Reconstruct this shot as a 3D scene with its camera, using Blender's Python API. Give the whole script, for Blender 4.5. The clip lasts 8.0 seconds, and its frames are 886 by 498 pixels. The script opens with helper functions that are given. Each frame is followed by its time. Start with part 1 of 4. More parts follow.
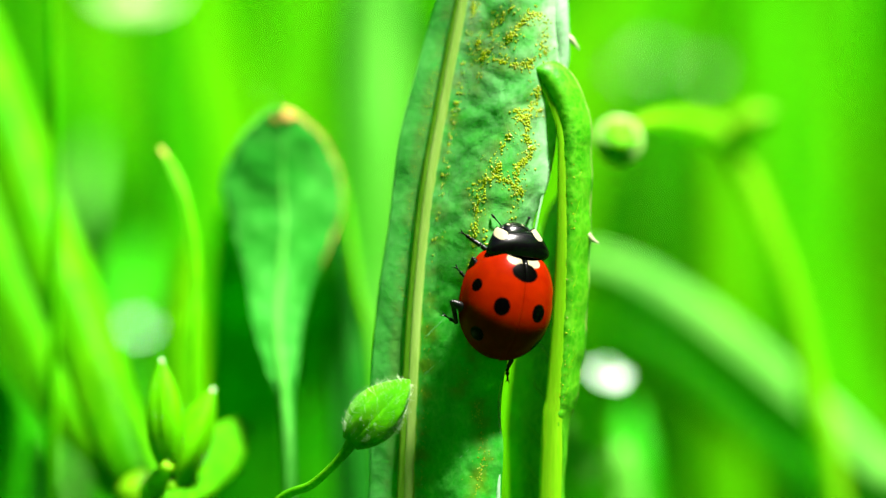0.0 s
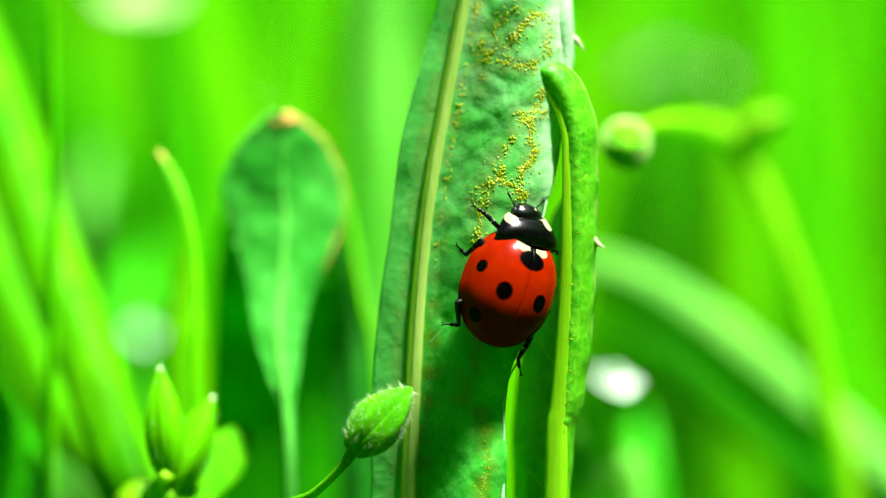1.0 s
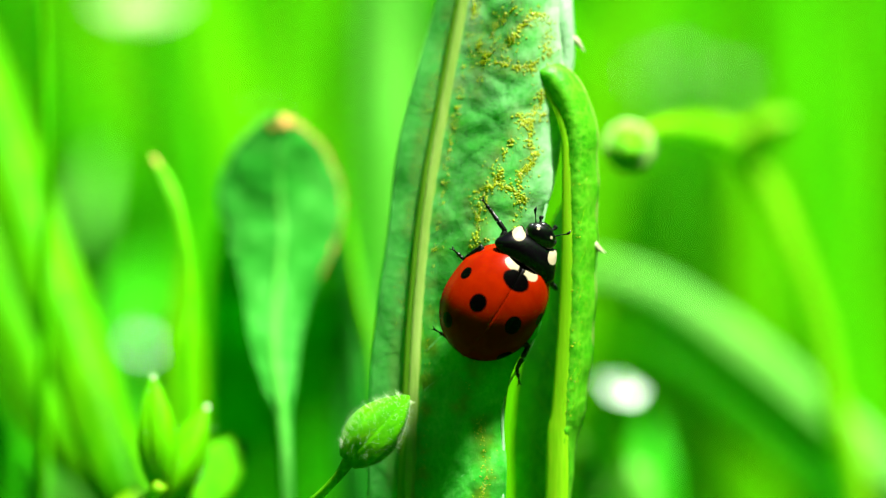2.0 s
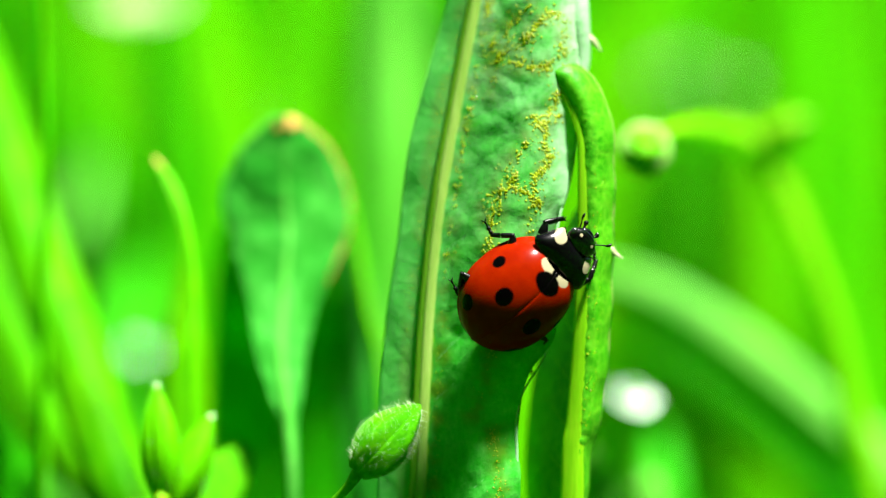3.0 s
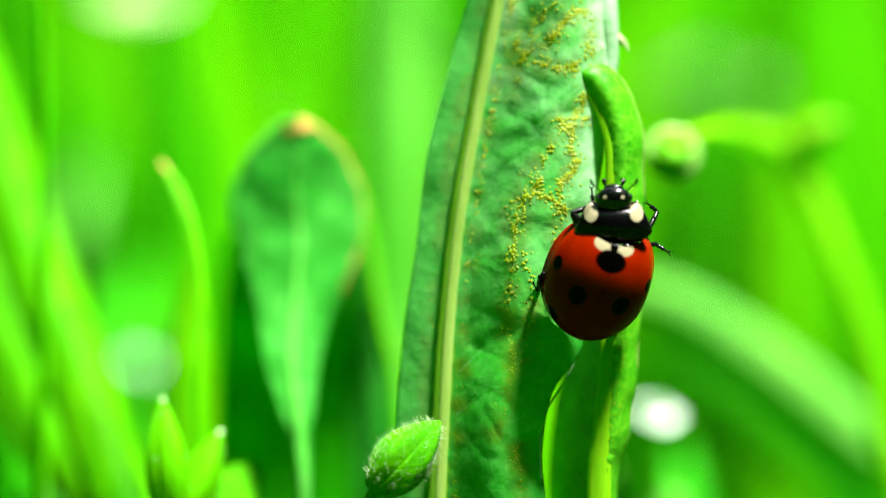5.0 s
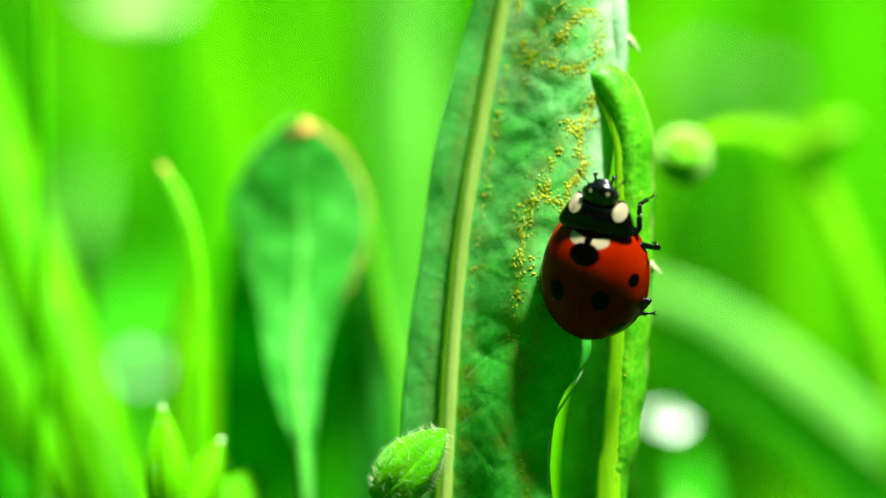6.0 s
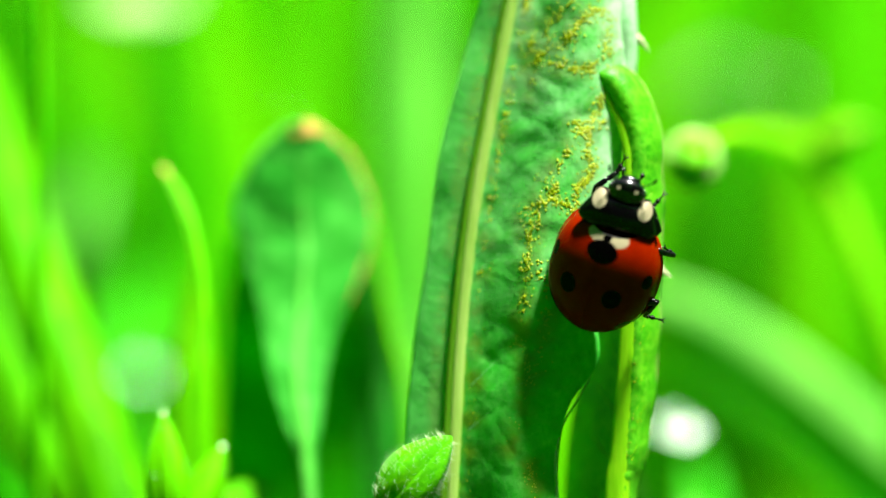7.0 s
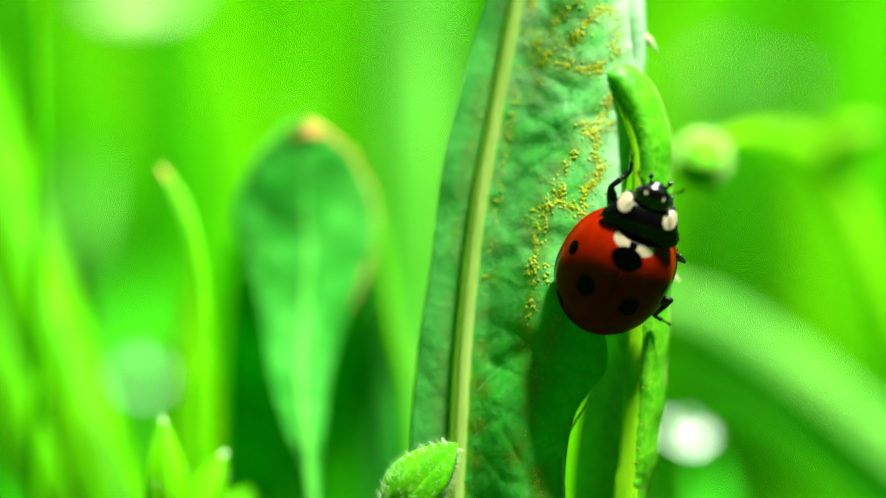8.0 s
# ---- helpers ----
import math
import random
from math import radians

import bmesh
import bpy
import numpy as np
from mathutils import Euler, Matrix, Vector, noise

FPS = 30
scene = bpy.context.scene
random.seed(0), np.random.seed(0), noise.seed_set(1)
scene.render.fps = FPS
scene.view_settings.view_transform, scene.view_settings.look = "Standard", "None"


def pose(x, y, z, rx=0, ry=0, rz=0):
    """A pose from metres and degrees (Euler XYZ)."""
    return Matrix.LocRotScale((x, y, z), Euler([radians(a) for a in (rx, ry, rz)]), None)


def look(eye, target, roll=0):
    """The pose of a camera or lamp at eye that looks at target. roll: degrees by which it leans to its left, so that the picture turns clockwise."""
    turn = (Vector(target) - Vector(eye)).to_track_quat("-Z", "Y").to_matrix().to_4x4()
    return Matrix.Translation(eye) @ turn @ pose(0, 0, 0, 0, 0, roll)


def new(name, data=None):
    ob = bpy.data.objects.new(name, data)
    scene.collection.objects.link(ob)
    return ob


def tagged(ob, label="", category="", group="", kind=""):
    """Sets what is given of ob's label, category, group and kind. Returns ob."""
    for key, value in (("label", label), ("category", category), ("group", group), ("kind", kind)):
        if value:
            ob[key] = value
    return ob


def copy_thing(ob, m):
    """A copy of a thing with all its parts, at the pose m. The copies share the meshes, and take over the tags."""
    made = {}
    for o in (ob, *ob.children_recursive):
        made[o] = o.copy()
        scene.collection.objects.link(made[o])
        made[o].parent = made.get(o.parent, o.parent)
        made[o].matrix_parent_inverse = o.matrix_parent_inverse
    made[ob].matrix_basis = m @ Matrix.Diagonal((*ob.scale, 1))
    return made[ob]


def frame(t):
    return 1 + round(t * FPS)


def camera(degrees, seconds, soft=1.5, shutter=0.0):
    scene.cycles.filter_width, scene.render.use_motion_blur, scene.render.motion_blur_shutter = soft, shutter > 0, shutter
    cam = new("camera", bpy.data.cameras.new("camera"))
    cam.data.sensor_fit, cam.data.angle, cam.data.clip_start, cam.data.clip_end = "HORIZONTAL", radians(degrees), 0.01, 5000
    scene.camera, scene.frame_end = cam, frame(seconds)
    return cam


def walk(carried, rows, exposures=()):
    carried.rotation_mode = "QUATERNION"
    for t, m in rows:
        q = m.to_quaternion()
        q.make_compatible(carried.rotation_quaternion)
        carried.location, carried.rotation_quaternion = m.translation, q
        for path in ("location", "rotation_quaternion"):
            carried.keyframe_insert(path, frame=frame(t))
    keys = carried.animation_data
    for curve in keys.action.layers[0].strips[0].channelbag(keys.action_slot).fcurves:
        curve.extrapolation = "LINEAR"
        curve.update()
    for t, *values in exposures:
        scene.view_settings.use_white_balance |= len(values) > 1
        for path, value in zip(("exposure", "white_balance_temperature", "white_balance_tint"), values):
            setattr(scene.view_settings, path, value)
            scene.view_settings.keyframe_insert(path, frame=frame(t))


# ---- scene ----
MM = 0.001
BASE = 0.100  # height of the picture's middle above the soil

# ---------------------------------------------------------------- camera
cam = camera(10.0, 8.0, soft=1.2)
walk(cam, [
    (0.0, pose(0.00000, -0.27432, 0.10000, 89.994, -0.024, -0.015)),
    (0.5, pose(0.00073, -0.27192, 0.10020, 89.976, 0.034, 0.116)),
    (1.0, pose(0.00172, -0.26927, 0.10006, 90.037, 0.128, 0.380)),
    (1.5, pose(0.00357, -0.26537, 0.09972, 90.139, 0.202, 0.747)),
    (2.0, pose(0.00405, -0.26365, 0.09921, 90.284, 0.255, 0.866)),
    (3.5, pose(0.00012, -0.25221, 0.09958, 90.299, 0.068, 0.256)),
    (4.0, pose(-0.00087, -0.24912, 0.09960, 90.320, 0.007, 0.073)),
    (4.5, pose(-0.00069, -0.24700, 0.09979, 90.308, 0.028, 0.161)),
    (6.0, pose(-0.00096, -0.23967, 0.09991, 90.360, 0.016, 0.215)),
    (6.5, pose(-0.00092, -0.23750, 0.09984, 90.399, -0.016, 0.255)),
    (7.0, pose(-0.00082, -0.23522, 0.09996, 90.395, -0.022, 0.319)),
    (7.5, pose(-0.00092, -0.23318, 0.10011, 90.380, -0.016, 0.322)),
    (8.0, pose(-0.00111, -0.23095, 0.10013, 90.399, -0.006, 0.309)),
])
# the leaf on which the beetle walks is what the lens is focused on
lettuce_leaf = new("lettuce_leaf")
lettuce_leaf.location = (-0.002, -0.0003, 0.0)
cam.data.dof.use_dof = True
cam.data.dof.focus_object = lettuce_leaf
cam.data.dof.aperture_fstop = 11.5
scene.view_settings.exposure = 2.62

# ---------------------------------------------------------------- light
SUN_WAY = Vector((0.30, -0.22, 0.92)).normalized()
world = bpy.data.worlds.new("sky")
scene.world = world
world.use_nodes = True
wn = world.node_tree.nodes
sky = wn.new("ShaderNodeTexSky")
sky.sky_type = "NISHITA"
sky.sun_disc = False
sky.sun_elevation = math.asin(SUN_WAY.z)
sky.sun_rotation = math.atan2(SUN_WAY.x, SUN_WAY.y)
wn["Background"].inputs["Strength"].default_value = 0.018
world.node_tree.links.new(sky.outputs["Color"], wn["Background"].inputs["Color"])
sun_data = bpy.data.lights.new("sun", "SUN")
sun_data.energy = 5.0
sun_data.angle = radians(8)
sun_data.color = (1.0, 0.96, 0.88)
sun = new("sun", sun_data)
sun.matrix_world = look(SUN_WAY * 5, (0, 0, 0))


# ---------------------------------------------------------------- materials
def rgb(c):
    return (c[0], c[1], c[2], 1.0)


def material(name):
    m = bpy.data.materials.new(name)
    m.use_nodes = True
    nt = m.node_tree
    return m, nt, nt.nodes["Principled BSDF"], nt.nodes["Material Output"]


def node(nt, kind, **values):
    n = nt.nodes.new(kind)
    for key, value in values.items():
        n.inputs[key.replace("_", " ")].default_value = value
    return n


def ramp(nt, fac, stops):
    r = nt.nodes.new("ShaderNodeValToRGB")
    while len(r.color_ramp.elements) < len(stops):
        r.color_ramp.elements.new(0.5)
    for e, (p, c) in zip(r.color_ramp.elements, stops):
        e.position, e.color = p, rgb(c)
    nt.links.new(fac, r.inputs["Fac"])
    return r


def leaf_material(name, dark, mid, light, scale, through_light=0.4, rough=0.45, bump=0.3, vary="", stretch=(1, 1, 1), spec=0.4, net=0.0, net_colour=(0.2, 0.5, 0.2), stain=None):
    """Living leaf: mottled at two scales, fine relief, light shining through; net: metres across a mesh of fine veins."""
    m, nt, bsdf, out = material(name)
    co = nt.nodes.new("ShaderNodeTexCoord")
    mp = nt.nodes.new("ShaderNodeMapping")
    mp.inputs["Scale"].default_value = stretch
    nt.links.new(co.outputs["Object"], mp.inputs["Vector"])
    big = node(nt, "ShaderNodeTexNoise", Scale=scale, Detail=3.0, Roughness=0.6)
    fine = node(nt, "ShaderNodeTexNoise", Scale=scale * 7, Detail=4.0, Roughness=0.65)
    for n in (big, fine):
        nt.links.new(mp.outputs["Vector"], n.inputs["Vector"])
    mix = nt.nodes.new("ShaderNodeMath")
    mix.operation = "MULTIPLY_ADD"
    nt.links.new(fine.outputs["Fac"], mix.inputs[0])
    mix.inputs[1].default_value = 0.45
    half = nt.nodes.new("ShaderNodeMath")
    half.operation = "MULTIPLY"
    half.inputs[1].default_value = 0.55
    nt.links.new(big.outputs["Fac"], half.inputs[0])
    nt.links.new(half.outputs[0], mix.inputs[2])
    fac = mix.outputs[0]
    if vary:
        if vary == "island":
            source = nt.nodes.new("ShaderNodeNewGeometry").outputs["Random Per Island"]
        else:
            source = nt.nodes.new("ShaderNodeObjectInfo").outputs["Random"]
        shift = nt.nodes.new("ShaderNodeMath")
        shift.operation = "MULTIPLY_ADD"
        nt.links.new(source, shift.inputs[0])
        shift.inputs[1].default_value = 0.5
        off = nt.nodes.new("ShaderNodeMath")
        off.operation = "SUBTRACT"
        nt.links.new(fac, off.inputs[0])
        off.inputs[1].default_value = 0.25
        nt.links.new(off.outputs[0], shift.inputs[2])
        fac = shift.outputs[0]
    r = ramp(nt, fac, [(0.3, dark), (0.5, mid), (0.72, light)])
    colour = r.outputs["Color"]
    if net:
        warp = nt.nodes.new("ShaderNodeVectorMath")
        warp.operation = "MULTIPLY_ADD"
        nt.links.new(fine.outputs["Color"], warp.inputs[0])
        warp.inputs[1].default_value = (net * 0.5, net * 0.5, net * 0.5)
        nt.links.new(mp.outputs["Vector"], warp.inputs[2])
        for size, depth in ((1.0, 0.55), (0.33, 0.35)):
            cells = node(nt, "ShaderNodeTexVoronoi", Scale=1.0 / (net * size))
            cells.feature = "DISTANCE_TO_EDGE"
            nt.links.new(warp.outputs[0], cells.inputs["Vector"])
            line = nt.nodes.new("ShaderNodeMapRange")
            line.inputs["From Min"].default_value = 0.13
            line.inputs["From Max"].default_value = 0.0
            line.inputs["To Max"].default_value = depth
            nt.links.new(cells.outputs["Distance"], line.inputs["Value"])
            lay = nt.nodes.new("ShaderNodeMix")
            lay.data_type = "RGBA"
            nt.links.new(line.outputs["Result"], lay.inputs["Factor"])
            nt.links.new(colour, lay.inputs["A"])
            lay.inputs["B"].default_value = rgb(net_colour)
            colour = lay.outputs["Result"]
    if stain:
        mark = nt.nodes.new("ShaderNodeAttribute")
        mark.attribute_name = "stain"
        lay = nt.nodes.new("ShaderNodeMix")
        lay.data_type = "RGBA"
        nt.links.new(mark.outputs["Fac"], lay.inputs["Factor"])
        nt.links.new(colour, lay.inputs["A"])
        lay.inputs["B"].default_value = rgb(stain)
        colour = lay.outputs["Result"]
        # painted glare: the blade colour goes pale where this attribute rises
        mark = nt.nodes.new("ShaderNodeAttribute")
        mark.attribute_name = "glare"
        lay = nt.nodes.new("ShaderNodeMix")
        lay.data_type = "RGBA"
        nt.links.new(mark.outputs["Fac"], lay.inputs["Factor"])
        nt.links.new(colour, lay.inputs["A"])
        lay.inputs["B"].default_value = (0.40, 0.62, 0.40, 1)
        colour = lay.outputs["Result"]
    nt.links.new(colour, bsdf.inputs["Base Color"])
    bsdf.inputs["Roughness"].default_value = rough
    bsdf.inputs["Specular IOR Level"].default_value = spec
    bp = node(nt, "ShaderNodeBump", Strength=bump, Distance=0.0002)
    nt.links.new(fine.outputs["Fac"], bp.inputs["Height"])
    nt.links.new(bp.outputs["Normal"], bsdf.inputs["Normal"])
    tr = nt.nodes.new("ShaderNodeBsdfTranslucent")
    glow = nt.nodes.new("ShaderNodeMix")
    glow.data_type, glow.blend_type = "RGBA", "MULTIPLY"
    glow.inputs["Factor"].default_value = 1.0
    nt.links.new(colour, glow.inputs["A"])
    glow.inputs["B"].default_value = (1.35, 1.5, 0.45, 1)
    nt.links.new(glow.outputs["Result"], tr.inputs["Color"])
    ms = nt.nodes.new("ShaderNodeMixShader")
    ms.inputs["Fac"].default_value = through_light
    nt.links.new(bsdf.outputs["BSDF"], ms.inputs[1])
    nt.links.new(tr.outputs["BSDF"], ms.inputs[2])
    nt.links.new(ms.outputs["Shader"], out.inputs["Surface"])
    return m


def plain(name, a, b, scale, rough, metal=0.0, bump=0.1, coat=0.0, spec=0.5):
    m, nt, bsdf, out = material(name)
    co = nt.nodes.new("ShaderNodeTexCoord")
    n = node(nt, "ShaderNodeTexNoise", Scale=scale, Detail=4.0, Roughness=0.6)
    nt.links.new(co.outputs["Object"], n.inputs["Vector"])
    r = ramp(nt, n.outputs["Fac"], [(0.35, a), (0.65, b)])
    nt.links.new(r.outputs["Color"], bsdf.inputs["Base Color"])
    bsdf.inputs["Roughness"].default_value = rough
    bsdf.inputs["Metallic"].default_value = metal
    bsdf.inputs["Coat Weight"].default_value = coat
    bsdf.inputs["Coat Roughness"].default_value = 0.06
    bsdf.inputs["Specular IOR Level"].default_value = spec
    bp = node(nt, "ShaderNodeBump", Strength=bump, Distance=0.00005)
    nt.links.new(n.outputs["Fac"], bp.inputs["Height"])
    nt.links.new(bp.outputs["Normal"], bsdf.inputs["Normal"])
    return m


def marked(name, ground_a, ground_b, marks, rough, coat, spec, scale=900.0):
    """Shell colour with round marks: (centre in mm, radius in mm, colour, stretch)."""
    m, nt, bsdf, out = material(name)
    co = nt.nodes.new("ShaderNodeTexCoord")
    n = node(nt, "ShaderNodeTexNoise", Scale=scale, Detail=4.0, Roughness=0.6)
    nt.links.new(co.outputs["Object"], n.inputs["Vector"])
    base = ramp(nt, n.outputs["Fac"], [(0.35, ground_a), (0.65, ground_b)]).outputs["Color"]
    for (x, y, z), radius, colour, st in marks:
        sub = nt.nodes.new("ShaderNodeVectorMath")
        sub.operation = "SUBTRACT"
        nt.links.new(co.outputs["Object"], sub.inputs[0])
        sub.inputs[1].default_value = (x * MM, y * MM, z * MM)
        sc = nt.nodes.new("ShaderNodeVectorMath")
        sc.operation = "MULTIPLY"
        nt.links.new(sub.outputs[0], sc.inputs[0])
        sc.inputs[1].default_value = st
        ln = nt.nodes.new("ShaderNodeVectorMath")
        ln.operation = "LENGTH"
        nt.links.new(sc.outputs[0], ln.inputs[0])
        wob = nt.nodes.new("ShaderNodeMath")
        wob.operation = "MULTIPLY_ADD"
        nt.links.new(n.outputs["Fac"], wob.inputs[0])
        wob.inputs[1].default_value = radius * 0.22 * MM
        nt.links.new(ln.outputs["Value"], wob.inputs[2])
        edge = nt.nodes.new("ShaderNodeMapRange")
        edge.inputs["From Min"].default_value = radius * 1.16 * MM
        edge.inputs["From Max"].default_value = radius * 1.04 * MM
        nt.links.new(wob.outputs[0], edge.inputs["Value"])
        mx = nt.nodes.new("ShaderNodeMix")
        mx.data_type = "RGBA"
        nt.links.new(edge.outputs["Result"], mx.inputs["Factor"])
        nt.links.new(base, mx.inputs["A"])
        mx.inputs["B"].default_value = rgb(colour)
        base = mx.outputs["Result"]
    nt.links.new(base, bsdf.inputs["Base Color"])
    bsdf.inputs["Roughness"].default_value = rough
    bsdf.inputs["Coat Weight"].default_value = coat
    bsdf.inputs["Specular IOR Level"].default_value = spec
    bsdf.inputs["Coat Roughness"].default_value = 0.08
    pit = node(nt, "ShaderNodeTexVoronoi", Scale=9000.0)
    nt.links.new(co.outputs["Object"], pit.inputs["Vector"])
    bp = node(nt, "ShaderNodeBump", Strength=0.10, Distance=0.00002)
    nt.links.new(pit.outputs["Distance"], bp.inputs["Height"])
    nt.links.new(bp.outputs["Normal"], bsdf.inputs["Normal"])
    return m


LEAF = leaf_material("lettuce_blade", (0.005, 0.24, 0.004), (0.030, 0.39, 0.022), (0.14, 0.55, 0.105), 360, 0.50, 0.45, 0.25, spec=0.22, net=0.0013, net_colour=(0.055, 0.38, 0.045), stain=(0.10, 0.22, 0.002))
# margin colour, whitened beyond the blade to paint in sun on the edge
PALE_MARGIN = leaf_material("pale_margin", (0.12, 0.36, 0.12), (0.24, 0.47, 0.25), (0.38, 0.56, 0.38), 500, 0.3, 0.45, 0.25, spec=0.3, net=0.0016, net_colour=(0.3, 0.5, 0.3))
CURL = leaf_material("curled_blade", (0.012, 0.20, 0.001), (0.050, 0.34, 0.003), (0.17, 0.50, 0.014), 300, 0.48, 0.45, 0.2, spec=0.2, net=0.0012, net_colour=(0.13, 0.46, 0.015))
RIDGE = leaf_material("midrib_ridge", (0.14, 0.29, 0.03), (0.21, 0.36, 0.06), (0.30, 0.43, 0.11), 500, 0.35, 0.5, 0.2, stretch=(5, 5, 0.2), spec=0.1)
RIB = leaf_material("midrib", (0.08, 0.28, 0.006), (0.14, 0.36, 0.015), (0.21, 0.42, 0.035), 500, 0.65, 0.5, 0.3, stretch=(4, 4, 0.25), spec=0.08)
YRIB = leaf_material("yellow_midrib", (0.11, 0.40, 0.001), (0.18, 0.48, 0.003), (0.29, 0.54, 0.010), 400, 0.5, 0.45, 0.08, stretch=(3, 3, 0.2), spec=0.15)
BROAD = leaf_material("broad_blade", (0.004, 0.13, 0.004), (0.016, 0.21, 0.012), (0.055, 0.33, 0.04), 260, 0.25, 0.5, 0.4, spec=0.08)
STEM = leaf_material("stem", (0.040, 0.32, 0.0003), (0.088, 0.42, 0.0003), (0.17, 0.49, 0.001), 160, 0.4, 0.5, 0.2, stretch=(2, 2, 0.3), spec=0.04)
THICK = leaf_material("thick_stem", (0.010, 0.13, 0.0003), (0.030, 0.20, 0.0003), (0.085, 0.30, 0.001), 130, 0.10, 0.5, 0.2, stretch=(4, 4, 0.12), spec=0.02)
CALYX = leaf_material("calyx", (0.022, 0.21, 0.0005), (0.055, 0.32, 0.001), (0.12, 0.42, 0.003), 900, 0.45, 0.55, 0.5, spec=0.03)
BUD = leaf_material("bud_green", (0.022, 0.19, 0.001), (0.055, 0.29, 0.001), (0.13, 0.40, 0.004), 700, 0.4, 0.5, 0.4, spec=0.08)
GRASS = leaf_material("grass_blade", (0.012, 0.23, 0.0003), (0.037, 0.36, 0.0003), (0.10, 0.46, 0.001), 120, 0.5, 0.5, 0.2, vary="object", stretch=(1, 1, 0.3), spec=0.03)
FIELD = leaf_material("grass_field", (0.011, 0.23, 0.0003), (0.035, 0.36, 0.0003), (0.10, 0.47, 0.001), 60, 0.5, 0.6, 0.1, vary="island", stretch=(1, 1, 0.3), spec=0.02)
MIDDLE = leaf_material("leaf_middle", (0.045, 0.33, 0.025), (0.08, 0.40, 0.045), (0.13, 0.46, 0.08), 200, 0.3, 0.5, 0.3, spec=0.06)
COLUMN = leaf_material("bluish_blade", (0.045, 0.29, 0.012), (0.08, 0.37, 0.025), (0.13, 0.43, 0.05), 150, 0.4, 0.5, 0.2, spec=0.1)
DEEP = leaf_material("deep_green_blade", (0.010, 0.27, 0.0005), (0.026, 0.40, 0.001), (0.065, 0.49, 0.003), 150, 0.45, 0.5, 0.2, spec=0.06)
ARCH = leaf_material("arched_blade", (0.055, 0.31, 0.018), (0.10, 0.38, 0.035), (0.17, 0.45, 0.06), 150, 0.4, 0.5, 0.2, spec=0.12)
PALE = leaf_material("pale_blade", (0.06, 0.38, 0.010), (0.12, 0.46, 0.020), (0.21, 0.52, 0.06), 150, 0.4, 0.5, 0.2, spec=0.1)
WHITE = plain("white_petal", (0.46, 0.58, 0.46), (0.56, 0.66, 0.56), 900, 0.5, spec=0.2)
TIP = plain("withered_tip", (0.30, 0.17, 0.03), (0.42, 0.26, 0.07), 900, 0.7, spec=0.1)
VEIN = leaf_material("leaf_vein", (0.09, 0.36, 0.10), (0.13, 0.42, 0.13), (0.18, 0.46, 0.18), 300, 0.45, 0.5, 0.2, spec=0.15)
RIM = leaf_material("bud_rim", (0.22, 0.46, 0.07), (0.32, 0.54, 0.13), (0.42, 0.60, 0.22), 500, 0.45, 0.55, 0.2, spec=0.1)
CREAM = plain("cream_petal", (0.16, 0.26, 0.07), (0.24, 0.34, 0.12), 900, 0.6)
SPINE = plain("pale_spine", (0.20, 0.24, 0.10), (0.30, 0.32, 0.18), 2000, 0.4)
RUST = leaf_material("rust_grain", (0.17, 0.24, 0.0003), (0.26, 0.34, 0.0005), (0.37, 0.44, 0.001), 3000, 0.4, 0.3, 0.05, spec=0.5)
HAIR = plain("fine_hair", (0.32, 0.50, 0.22), (0.42, 0.58, 0.30), 2000, 0.5, spec=0.1)
SOIL = plain("soil", (0.005, 0.022, 0.001), (0.016, 0.045, 0.004), 40, 0.9, bump=0.6, spec=0.1)
BLACK = plain("black_chitin", (0.0003, 0.0003, 0.0004), (0.0009, 0.0009, 0.0011), 2500, 0.30, bump=0.15, spec=0.2)
BELLY = plain("belly", (0.0005, 0.0004, 0.0004), (0.006, 0.005, 0.004), 1500, 0.5)
EYE = plain("eye", (0.004, 0.004, 0.004), (0.008, 0.008, 0.008), 4000, 0.12, coat=0.8)


# ---------------------------------------------------------------- mesh helpers
def P(x, y, z):
    """A place in millimetres about the picture's middle at the leaf."""
    return Vector((x * MM, y * MM, z * MM + BASE))


def lerp_table(table, z):
    """Smooth value at z from (z, value) pairs in rising order."""
    if z <= table[0][0]:
        return table[0][1]
    for i in range(len(table) - 1):
        z0, v0 = table[i]
        z1, v1 = table[i + 1]
        if z <= z1:
            vm = table[i - 1] if i > 0 else (2 * z0 - z1, 2 * v0 - v1)
            vp = table[i + 2] if i + 2 < len(table) else (2 * z1 - z0, 2 * v1 - v0)
            h = z1 - z0
            k = (z - z0) / h
            m0 = (v1 - vm[1]) / (z1 - vm[0]) * h
            m1 = (vp[1] - v0) / (vp[0] - z0) * h
            return (2 * k ** 3 - 3 * k * k + 1) * v0 + (k ** 3 - 2 * k * k + k) * m0 + (3 * k * k - 2 * k ** 3) * v1 + (k ** 3 - k * k) * m1
    return table[-1][1]


def spline(points, n):
    """n + 1 places on a smooth line through the points."""
    pts = [Vector(p) for p in points]
    pts = [2 * pts[0] - pts[1]] + pts + [2 * pts[-1] - pts[-2]]
    segs = len(pts) - 3
    made = []
    for i in range(n + 1):
        u = min(i / n * segs, segs - 1e-6)
        k, f = int(u), u - int(u)
        a, b, c, d = pts[k:k + 4]
        made.append(0.5 * ((2 * b) + (c - a) * f + (2 * a - 5 * b + 4 * c - d) * f * f + (3 * b - 3 * c + d - a) * f ** 3))
    return made


def series(values, n):
    return [v.x for v in spline([(v, 0, 0) for v in values], n)]


